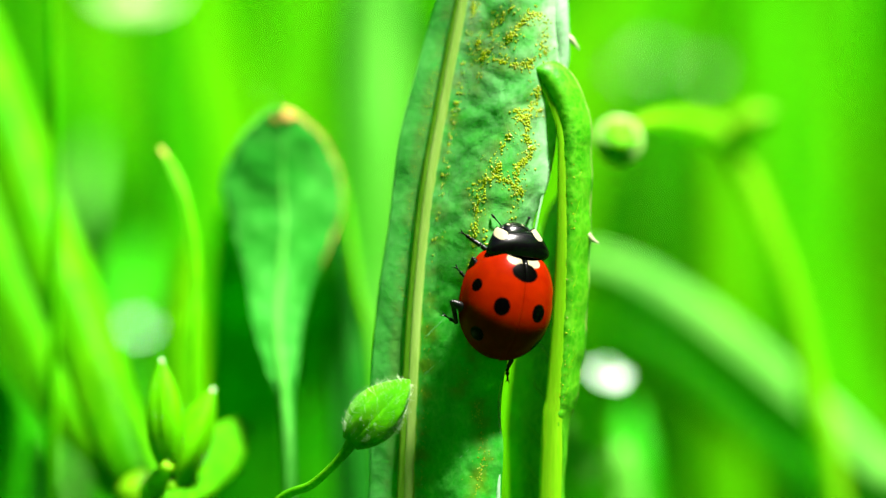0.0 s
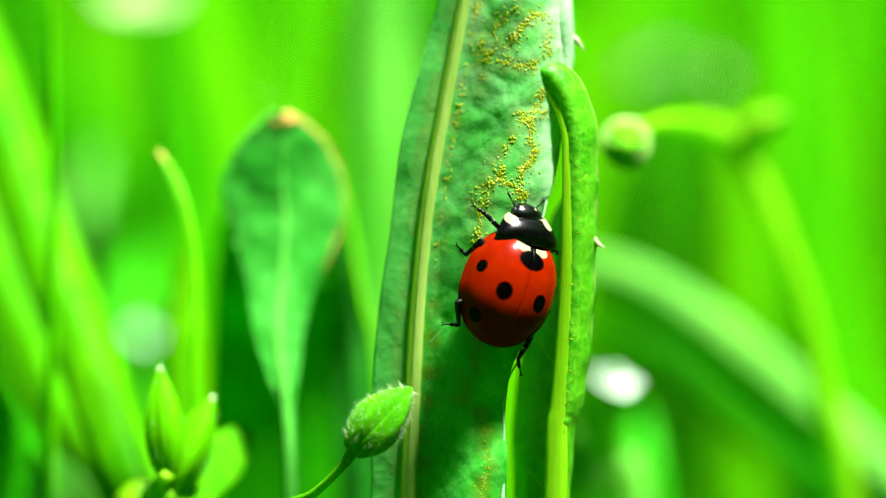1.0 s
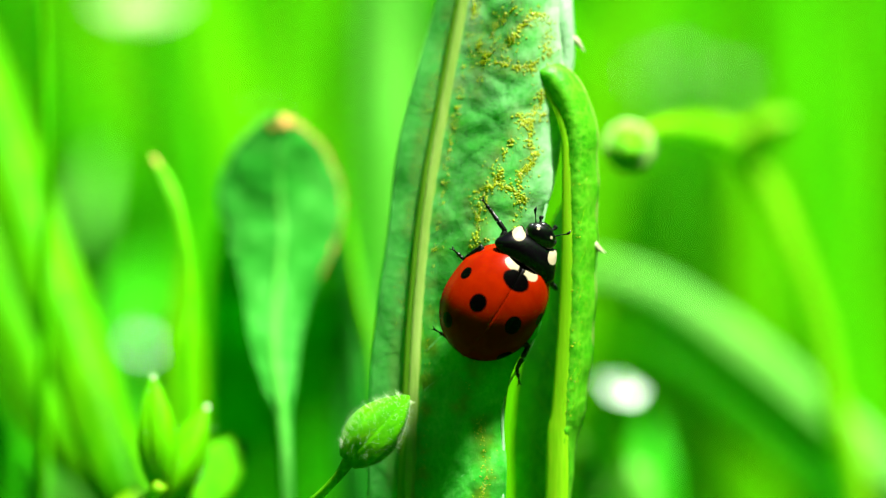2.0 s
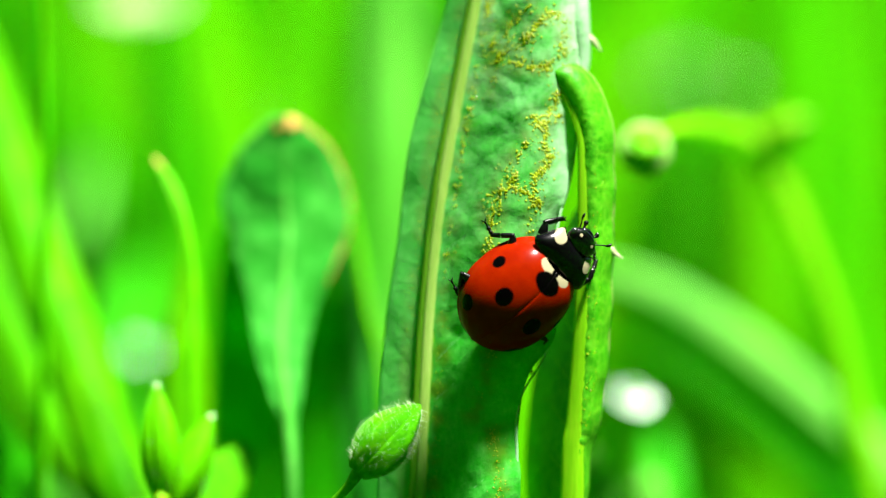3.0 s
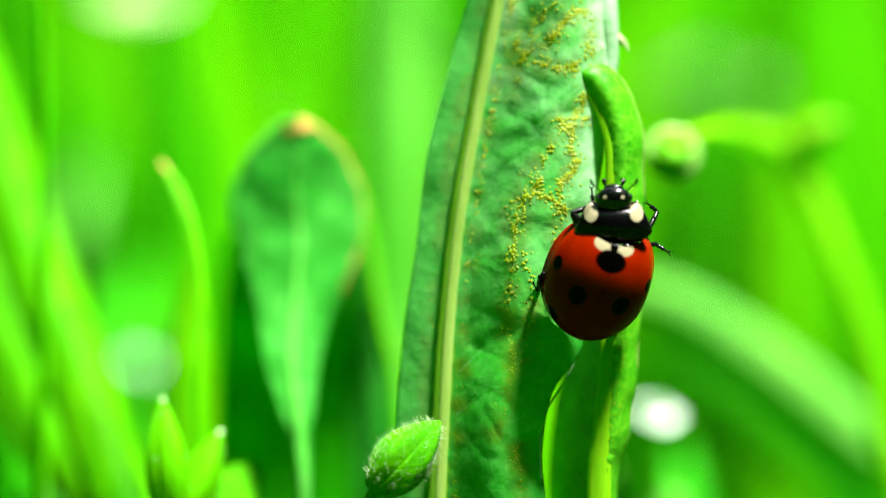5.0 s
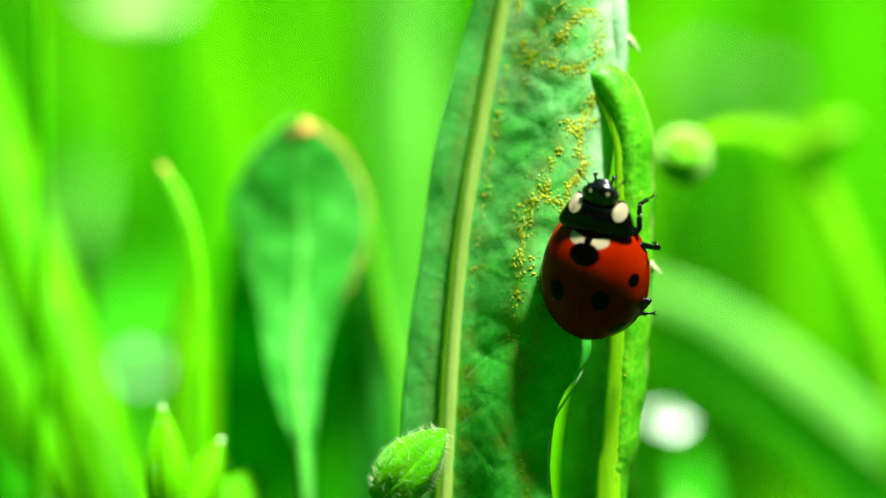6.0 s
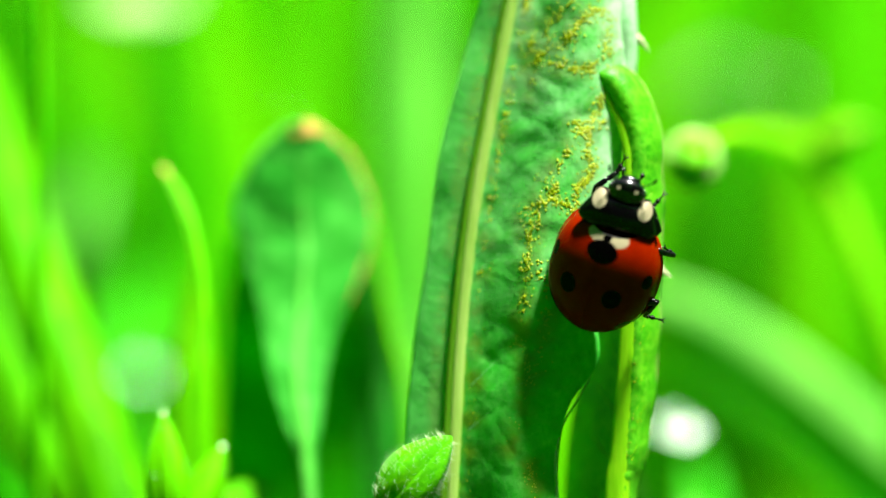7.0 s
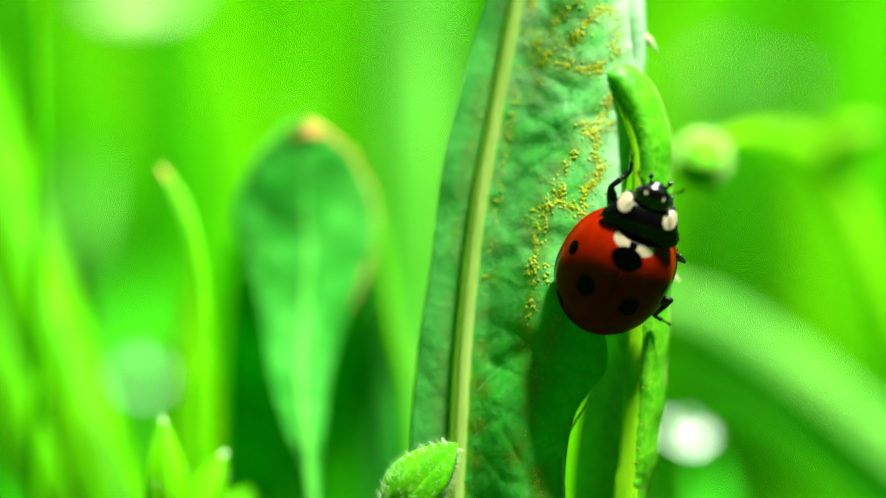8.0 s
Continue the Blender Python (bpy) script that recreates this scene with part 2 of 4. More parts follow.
def grid(bm, rows, closed=False):
    vs = [[bm.verts.new(p) for p in row] for row in rows]
    for a, b in zip(vs, vs[1:]):
        k = len(a)
        for i in range(k if closed else k - 1):
            j = (i + 1) % k
            bm.faces.new((a[i], a[j], b[j], b[i]))
    return vs


def tube(bm, points, radii, n=24, sides=12, flat=1.0, ridges=0, depth=0.0):
    """A tapered, capped limb along a smooth line."""
    line, rad = spline(points, n), series(radii, n)
    up = Vector((0, -1, 0))
    rows = []
    for i, p in enumerate(line):
        way = (line[min(i + 1, n)] - line[max(i - 1, 0)]).normalized()
        side = way.cross(up)
        side = side.normalized() if side.length > 1e-6 else Vector((1, 0, 0))
        top = side.cross(way).normalized()
        row = []
        for k in range(sides):
            a = 2 * math.pi * k / sides
            r = max(rad[i], 1e-6) * (1 + depth * math.cos(ridges * a))
            row.append(p + side * math.cos(a) * r + top * math.sin(a) * r * flat)
        rows.append(row)
    vs = grid(bm, rows, closed=True)
    bm.faces.new(list(reversed(vs[0])))
    bm.faces.new(vs[-1])
    return vs


def grains(bm, places):
    """Small round grains: (place, radius)."""
    seed = bmesh.new()
    bmesh.ops.create_icosphere(seed, subdivisions=1, radius=1.0)
    balls = [v.co.copy() for v in seed.verts]
    tris = [[v.index for v in f.verts] for f in seed.faces]
    seed.free()
    for p, r in places:
        vs = [bm.verts.new(p + Vector((b.x, b.y * 0.5, b.z)) * r) for b in balls]
        for t in tris:
            bm.faces.new([vs[i] for i in t])


def part(name, bm, mat, parent=None, label="", smooth=True, thick=0.0):
    bmesh.ops.recalc_face_normals(bm, faces=bm.faces)
    me = bpy.data.meshes.new(name)
    bm.to_mesh(me)
    bm.free()
    for p in me.polygons:
        p.use_smooth = smooth
    me.materials.append(mat)
    ob = new(name, me)
    if parent is not None:
        ob.parent = parent
        bpy.context.view_layer.update()
        ob.matrix_parent_inverse = parent.matrix_world.inverted()
    if thick:
        mod = ob.modifiers.new("thickness", "SOLIDIFY")
        mod.thickness, mod.offset = thick * MM, 0.0
    if label:
        ob["label"] = label
    return ob


def root(name, x, y, label, category, group=""):
    ob = new(name)
    ob.location = (x * MM, y * MM, 0)
    bpy.context.view_layer.update()
    return tagged(ob, label, category, group)


# ---------------------------------------------------------------- ground
bm = bmesh.new()
rings = [0.0, 0.3, 0.8, 2, 6, 20, 80, 400, 2500]
rows = []
for r in rings:
    rows.append([Vector((math.cos(a) * r + 1e-5 * math.cos(a), math.sin(a) * r + 1e-5 * math.sin(a), 0.012 * noise.noise((math.cos(a) * r * 3, math.sin(a) * r * 3, 0)) - 0.008)) for a in [2 * math.pi * k / 48 for k in range(48)]])
grid(bm, rows, closed=True)
tagged(part("ground", bm, SOIL), "dark mossy meadow soil under the grass", "ground", kind="structure")

# ---------------------------------------------------------------- the leaf that the beetle climbs
MID_X = [(-100, -2.6), (-45, -2.5), (-28, -2.2), (-13.5, -1.71), (-7.9, -1.5), (-2.4, -1.19), (3.4, -0.58), (9.5, 0.49), (13.5, 1.25), (20, 2.6), (32, 5)]
LEFT_X = [(-100, -3.2), (-45, -4.0), (-28, -4.2), (-13.5, -3.95), (-6.4, -3.8), (-2.4, -3.43), (1.26, -2.88), (5.85, -2.33), (9.8, -1.35), (13.5, -0.28), (20, 1.6), (32, 4.9)]
RIGHT_X = [(-100, -2.0), (-45, 2.0), (-28, 3.0), (-13.5, 3.18), (-10.7, 3.3), (-9.15, 3.15), (-6.7, 3.4), (-5.3, 3.9), (-3.95, 4.93), (-3.0, 5.14), (-0.9, 4.8), (1.4, 4.93), (3.4, 5.7), (5.5, 6.15), (8, 6.4), (10.4, 6.92), (13.5, 6.86), (20, 6.6), (32, 5.1)]


def lean_back(z):
    """How far the leaf leans away, more in its upper part."""
    return 0.06 * max(z, -30) + 0.01 * max(0, z - 1.5)


def vein_depth(x, z):
    """Side veins that rise from the midrib outwards; the blade bulges between them."""
    best = 9.0
    for k in range(-9, 8):
        z0 = k * 4.1 + 1.3 * math.sin(k * 2.3)
        zz = z0 + 0.75 * x - 0.03 * x * x + 0.35 * math.sin(x * 1.1 + k)
        best = min(best, abs(z - zz))
    return best


def leaf_right(u, z):
    xm, xr = lerp_table(MID_X, z), lerp_table(RIGHT_X, z)
    x = xm + (xr - xm) * u
    d = x - xm
    k = min(u / 0.6, 1)
    y = 2.1 - 1.8 * k * k * (3 - 2 * k) + 0.8 * (max(u - 0.6, 0) / 0.4) ** 2
    bulge = min(1.0, vein_depth(d, z) / 0.9)
    y -= 0.065 * (3 * bulge ** 2 - 2 * bulge ** 3) * min(1, u * 4)
    near, _ = noise.voronoi(Vector((x * 0.62, z * 0.52, 7.0)))
    cell = min(1.0, (near[1] - near[0]) / 0.4)
    y -= 0.035 * cell * (2 - cell) * min(1, u * 4)
    q = Vector((x * 0.55, z * 0.5, 3.1))
    y += 0.16 * u * noise.noise(q) + 0.04 * noise.noise(q * 2.6)
    y += 0.3 * max(0, u - 0.75) * math.sin(z * 1.3) * 2
    y += lean_back(z)
    y += 0.45 * max(0, (u - 0.84) / 0.16) ** 2 * min(1, max(0, (z + 1) / 6))
    y += 0.12 * max(0, z - 4.5) * max(0, (u - 0.35) / 0.65) ** 2
    return Vector((x, y, z))


def leaf_left(u, z):
    xm, xl = lerp_table(MID_X, z), lerp_table(LEFT_X, z)
    x = xm + (xl - xm) * u
    y = 2.1 + 1.1 * u - 0.3 * u * (1 - u)
    y += lean_back(z) + 0.2 * u * noise.noise(Vector((x * 0.5, z * 0.4, 8.2))) + 0.015 * noise.noise(Vector((x * 2, z * 1.5, 1.2)))
    return Vector((x, y, z))


# lines in x and z along which the rust has broken out, and how thickly
RUST_ABOVE = [
    ([(1.84, 14.0), (1.77, 12.7)], 14),
    ([(3.83, 13.1), (2.9, 12.2), (2.64, 11.1), (2.24, 10.2), (1.97, 8.8)], 44),
    ([(4.77, 12.8), (3.97, 11.8), (3.57, 11.2), (2.64, 10.7), (1.84, 10.0)], 50),
    ([(1.97, 11.8), (2.04, 10.7)], 14),
    ([(2.77, 10.3), (3.57, 10.0), (4.63, 10.0), (4.9, 10.3)], 44),
    ([(4.9, 12.8), (5.43, 12.6), (5.7, 11.8), (5.56, 11.1), (5.7, 10.4)], 48),
    ([(5.3, 8.7), (5.03, 7.9), (4.4, 7.1), (4.0, 7.5)], 50),
    ([(4.63, 7.0), (4.63, 6.0), (4.9, 5.4), (4.5, 4.7), (4.1, 4.2), (3.8, 1.6)], 80),
    ([(3.7, 6.3), (3.3, 5.5), (2.6, 4.7), (2.2, 2.6)], 24),
    ([(5.7, 7.6), (4.9, 7.4)], 10)]
RUST_BELOW = [
    ([(1.5, 3.2), (2.2, 3.7), (3.0, 3.9), (3.9, 3.4), (4.4, 2.9)], 56),
    ([(3.2, 4.6), (2.4, 3.6), (1.6, 2.0)], 26),
    ([(2.0, 3.4), (1.9, 2.0), (1.7, -0.4), (1.4, -2.6)], 44),
    ([(1.3, -2.4), (1.8, -4.6), (1.0, -7.6)], 20),
    ([(2.2, 1.8), (2.7, -1.2), (2.2, -4.0)], 24),
    ([(1.9, -8.4), (2.3, -10.8), (1.8, -13.6)], 40),
    ([(lerp_table(MID_X, z) + 0.62, z) for z in (-13, -8, -3, 2, 7, 13.4)], 70)]
RUST_LINES = RUST_ABOVE + RUST_BELOW


def build_lettuce_leaf():
    zs = [-100 + 70 * i / 28 for i in range(28)] + [-30 + 14 * i / 40 for i in range(40)] + [-16 + 32 * i / 300 for i in range(300)] + [16 + 16 * i / 40 for i in range(41)]
    tracks = [spline([(p, 0, q) for p, q in pts], 60) for pts, _ in RUST_LINES]

    def stain(x, z, side):
        """How far the tissue has yellowed round the rust, 0 to 1."""
        if not -15 < z < 15:
            return 0.0
        patch = 0.5 + 0.9 * noise.noise(Vector((x * 1.1, z * 1.1, 3.3))) + 0.4 * noise.noise(Vector((x * 4, z * 4, 1.3)))
        if side == "left":
            mid = lerp_table(MID_X, z) * 0.56 + lerp_table(LEFT_X, z) * 0.44
            return max(0.0, min(0.5, patch * math.exp(-((x - mid) / 0.35) ** 2)))
        near = min(min((x - p.x) ** 2 + (z - p.z) ** 2 for p in t[::4]) for t in tracks)
        return max(0.0, min(0.75, 1.2 * patch * math.exp(-near / 0.28)))

    def glare(x, z):
        """Whitening that paints glare into the colour, strong along the upper margin, thin in patches elsewhere."""
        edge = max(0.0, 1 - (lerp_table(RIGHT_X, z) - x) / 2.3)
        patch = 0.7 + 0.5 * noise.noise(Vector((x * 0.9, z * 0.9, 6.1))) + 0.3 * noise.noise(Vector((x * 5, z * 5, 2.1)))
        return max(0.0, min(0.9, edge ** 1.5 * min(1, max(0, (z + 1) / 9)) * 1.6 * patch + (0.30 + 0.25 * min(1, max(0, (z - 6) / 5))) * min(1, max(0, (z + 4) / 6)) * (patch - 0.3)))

    for side, fn, n in (("right", leaf_right, 64), ("left", leaf_left, 24)):
        bm = bmesh.new()
        spots = [fn(k / n, z) for z in zs for k in range(n + 1)]
        grid(bm, [[P(*q) for q in spots[i:i + n + 1]] for i in range(0, len(spots), n + 1)])
        half = part("blade_half", bm, LEAF, lettuce_leaf, "blue-green puckered blade half" if side == "right" else "smooth shaded blade half", thick=0.16)
        marks = half.data.attributes.new("stain", "FLOAT", "POINT")
        marks.data.foreach_set("value", [stain(q.x, q.z, side) for q in spots])
        # glare painted per point, with a faint even share on the left half
        marks = half.data.attributes.new("glare", "FLOAT", "POINT")
        marks.data.foreach_set("value", [glare(q.x, q.z) if side == "right" else 0.12 for q in spots])
    bm = bmesh.new()
    pts, rad = [], []
    for z in [-99, -70, -45, -28, -20, -13.5, -7.9, -2.4, 3.4, 9.5, 13.5, 20, 31]:
        pts.append(P(lerp_table(MID_X, z) + 0.05, 2.13 + lean_back(z), z))
        rad.append((0.76 - 0.009 * (z + 8)) * MM if z > -60 else 1.0 * MM)
    tube(bm, pts, rad, 120, 20, 0.20, 9, 0.03)
    part("midrib", bm, RIB, lettuce_leaf, "broad yellow-green midrib")
    bm = bmesh.new()
    tube(bm, [p + Vector((-0.00012, -0.00009, 0)) for p in pts], [r * (0.26 + 0.022 * k) for k, r in enumerate(rad)], 120, 14, 0.35, 5, 0.05)
    part("midrib_ridge", bm, RIDGE, lettuce_leaf, "pale raised ridge of the midrib")
    # raised side veins
    for k in range(-4, 5):
        z0 = k * 4.1 + 1.3 * math.sin(k * 2.3)
        pts = []
        for i in range(28):
            d = 0.5 + i * 0.19
            z = z0 + 0.75 * d - 0.03 * d * d + 0.35 * math.sin(d * 1.1 + k)
            xm, xr = lerp_table(MID_X, z), lerp_table(RIGHT_X, z)
            if d / (xr - xm) < 0.93:
                pts.append(P(*leaf_right(d / (xr - xm), z)) + Vector((0, -0.00007, 0)))
        if len(pts) > 8:
            bm = bmesh.new()
            tube(bm, pts, [0.05 * MM, 0.03 * MM, 0.008 * MM], 60, 8, 0.45)
            part("vein", bm, VEIN, lettuce_leaf)
    # pale margin, rolled back towards the top; its white also paints in sun glare
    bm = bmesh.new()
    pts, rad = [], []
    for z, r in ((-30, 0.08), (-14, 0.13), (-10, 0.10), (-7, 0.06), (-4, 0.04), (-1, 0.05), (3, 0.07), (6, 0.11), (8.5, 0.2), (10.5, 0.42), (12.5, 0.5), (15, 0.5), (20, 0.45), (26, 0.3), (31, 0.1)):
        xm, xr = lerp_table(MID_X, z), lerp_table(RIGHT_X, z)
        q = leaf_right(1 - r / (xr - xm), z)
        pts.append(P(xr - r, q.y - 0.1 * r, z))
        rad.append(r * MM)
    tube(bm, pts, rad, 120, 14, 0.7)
    part("margin", bm, PALE_MARGIN, lettuce_leaf, "pale rolled margin, whitened for sun glare")
    # spines on the edge
    for z, size in ((11.4, 1.0), (-22.0, 0.8)):
        e = leaf_right(1.0, z)
        bm = bmesh.new()
        tube(bm, [P(e.x - 0.15, e.y, e.z + 0.25), P(e.x + 0.2 * size, e.y - 0.05, e.z), P(e.x + 0.62 * size, e.y - 0.1, e.z - 0.55 * size)], [0.24 * MM, 0.16 * MM, 0.01 * MM], 10, 8)
        part("spine", bm, SPINE, lettuce_leaf, "pale pointed spine")
    # golden rust grains along the veins
    rnd = random.Random(5)
    bm = bmesh.new()
    dots = []
    for pts, count in RUST_LINES:
        path = spline([(a, 0, b) for a, b in pts], 60)
        knots = [rnd.uniform(0, 60) for _ in range(max(4, count // 6))]
        for _ in range(int(count * 4)):
            at = rnd.choice(knots) + rnd.gauss(0, 3.5) if rnd.random() < 0.72 else rnd.uniform(0, 60)
            c = path[int(min(60, max(0, at)))]
            spread = rnd.choice((0.06, 0.10, 0.16, 0.28))
            x, z = c.x + rnd.gauss(0, spread), c.z + rnd.gauss(0, spread)
            xm, xr = lerp_table(MID_X, z), lerp_table(RIGHT_X, z)
            u = (x - xm) / (xr - xm)
            if not 0.07 < u < 0.99:
                continue
            q = leaf_right(u, z)
            r = rnd.choice((0.03, 0.04, 0.05, 0.065, 0.08)) * MM * (1.0 if z > -1.5 else 0.6)
            dots.append((P(q.x, q.y - 0.082, q.z), r))
    for _ in range(160):
        z = rnd.uniform(-4, 13)
        q = leaf_left(min(0.8, max(0.15, rnd.gauss(0.42, 0.07))), z)
        dots.append((P(q.x, q.y - 0.082, q.z), rnd.uniform(0.02, 0.045) * MM))
    grains(bm, dots)
    rust = part("rust_grain", bm, RUST, lettuce_leaf, "golden rust grains strewn along the veins")
    tagged(rust, kind="stuff")
    tagged(lettuce_leaf, "upright blue-green lettuce leaf with pale midrib and rust grains", "leaf")


bpy.context.view_layer.update()
build_lettuce_leaf()

# ---------------------------------------------------------------- the narrow folded leaf with the hooked tip
FOLD_SPINE = [(3, -100), (4.4, -60), (5.2, -30), (5.85, -13.5), (5.95, -9.5), (6.15, -7.9), (6.45, -3.6), (6.6, 0.3), (6.6, 4), (6.5, 6.2), (6.15, 7.6), (5.65, 8.6), (5.3, 9.1), (5.05, 9.45)]
FOLD_EDGE = [(3.8, -100), (5.4, -60), (6.2, -30), (6.65, -13.5), (6.95, -9.8), (7.5, -7.3), (7.85, -4.2), (8.05, 0.3), (8.12, 4), (8.1, 6.4), (7.75, 8.2), (7.05, 9.45), (6.1, 10.2), (5.05, 10.25)]
FOLD_LEFT = [(-100, 2.0), (-30, 3.4), (-13.5, 3.75), (-9.8, 3.7), (-6.1, 4.1), (-3.0, 4.9), (0.3, 5.5), (1.8, 5.85), (2.6, 6.25), (3.2, 6.6), (6, 6.75)]
FOLD_Y = 1.0
SPINE_LINE = spline([(x, 0, z) for x, z in FOLD_SPINE], 260)
EDGE_LINE = spline([(x, 0, z) for x, z in FOLD_EDGE], 260)


def fold_right(u, k):
    """k counts along the leaf, from the ground to the hooked tip at 260; u goes from the rib to the edge."""
    a, b = SPINE_LINE[k], EDGE_LINE[k]
    if k > 244:
        m, f = a.lerp(b, 0.5), math.sqrt(max(0.0, 1 - ((k - 244) / 16.2) ** 2))
        a, b = m.lerp(a, f), m.lerp(b, f)
    q = a.lerp(b, u)
    hooked = min(1.0, max(0.0, (k - 165) / 60))
    wide = (b - a).length
    y = (1 - hooked) * (1.3 * u * u - 0.35 * math.sin(math.pi * u)) + hooked * (0.5 * u * u - 0.40 * math.sin(math.pi * min(1, u * 1.02))) * wide / 1.4
    y += 0.10 * noise.noise(Vector((q.x * 1.6, q.z * 1.0, 4))) * u + 0.05 * (1 - hooked) * noise.noise(Vector((q.x * 5, q.z * 3.5, 2)))
    return P(q.x + 0.05 * u * math.sin(q.z * 2.1), FOLD_Y + y + hook_back(k), q.z)


def hook_back(k):
    """The hooked tip leans back on the broad leaf behind it."""
    f = min(1.0, max(0.0, (k - 150) / 85))
    return 0.35 * f * f * (3 - 2 * f)


def spine_x(z):
    best = min(SPINE_LINE[:215], key=lambda p: abs(p.z - z))
    return best.x


def fold_left(u, z):
    xm, xl = spine_x(z), lerp_table(FOLD_LEFT, z)
    x = xm + (xl - xm) * u
    y = FOLD_Y + 5.6 * u + 0.25 * u * noise.noise(Vector((x, z * 0.8, 9)))
    return P(x, y, z)


def build_folded_leaf():
    leaf = root("folded_leaf", 6, -1, "narrow yellow-green lettuce leaf folded lengthwise, tip hooked over", "leaf")
    bm = bmesh.new()
    grid(bm, [[fold_right(k / 16, i) for k in range(17)] for i in range(261)])
    part("blade_half", bm, CURL, leaf, "bright green half with the tip rolled into a hook", thick=0.14)
    zs = [-99 + 70 * i / 28 for i in range(28)] + [-29 + 34.5 * i / 120 for i in range(121)]
    bm = bmesh.new()
    grid(bm, [[fold_left(k / 20, z) for k in range(21)] for z in zs])
    part("blade_half", bm, CURL, leaf, thick=0.14)
    bm = bmesh.new()
    line = [P(SPINE_LINE[k].x, FOLD_Y - 0.02 + 0.9 * hook_back(k), SPINE_LINE[k].z) for k in range(0, 255, 6)]
    tube(bm, line, [r * MM for r in (1.0, 0.85, 0.72, 0.64, 0.58, 0.54, 0.48, 0.42, 0.34, 0.26, 0.22, 0.22, 0.24, 0.10)], 160, 14, 0.5, 5, 0.05)
    part("midrib", bm, YRIB, leaf, "yellow midrib")
    bm = bmesh.new()
    tube(bm, [P(7.95, FOLD_Y + 1.1, 0.75), P(8.2, FOLD_Y + 1.1, 0.5), P(8.62, FOLD_Y + 1.05, 0.25)], [0.22 * MM, 0.15 * MM, 0.01 * MM], 10, 8)
    part("spine", bm, SPINE, leaf, "pale pointed spine")
    bm = bmesh.new()
    tube(bm, [fold_right(1.0, i) for i in range(70, 259, 6)], [0.07 * MM, 0.08 * MM, 0.09 * MM, 0.09 * MM, 0.05 * MM], 150, 8)
    part("edge", bm, RIDGE, leaf, "pale thin margin")
    rnd = random.Random(9)
    k = 96
    while k < 160:
        bm = bmesh.new()
        reach = rnd.uniform(0.5, 0.8)
        pts = [fold_right(0.36 + reach * 0.8 * i / 6, k + 2 * i) + Vector((0, -0.00007, 0)) for i in range(7)]
        tube(bm, pts, [0.012 * MM, 0.04 * MM, 0.035 * MM, 0.01 * MM], 12, 6, 0.5)
        part("vein", bm, YRIB, leaf)
        k += rnd.randrange(5, 11)
    for k in range(5):
        z0 = -13 + k * 2.3
        bm = bmesh.new()
        pts = [fold_left(0.12 + 0.6 * i / 5, z0 + 1.6 * i / 5) + Vector((-0.00004, -0.00007, 0)) for i in range(6)]
        tube(bm, pts, [0.07 * MM, 0.045 * MM, 0.02 * MM], 12, 5)
        part("vein", bm, YRIB, leaf)
    bm = bmesh.new()
    for _ in range(55):
        q = fold_right(min(0.97, abs(rnd.gauss(0.32, 0.2))), rnd.randrange(95, 165))
        grains(bm, [(q + Vector((0, -0.00007, 0)), rnd.uniform(0.03, 0.06) * MM)])
    tagged(part("rust_grain", bm, RUST, leaf, "fine yellow grains beside the rib"), kind="stuff")


build_folded_leaf()


# ---------------------------------------------------------------- buds
def sepal_rows(length, width, lo, hi, n=14, k=8, ridge=0.10):
    """One sector of a pointed bud that stands along +z from its base."""
    rows = []
    for i in range(n + 1):
        s = i / n
        r = width * (math.sin(math.pi * min(1, s * 0.93 + 0.07)) ** 0.75) * (1 - 0.25 * s)
        if i == n:
            r = 0.02
        row = []
        for j in range(k + 1):
            f = j / k
            a = lo + (hi - lo) * f
            rr = r * (1 + ridge * math.cos((f - 0.5) * math.pi * 2) * 0.6 + ridge * math.exp(-((f - 0.5) * 9) ** 2))
            row.append(Vector((math.cos(a) * rr, math.sin(a) * rr, s * length)))
        rows.append(row)
    return rows


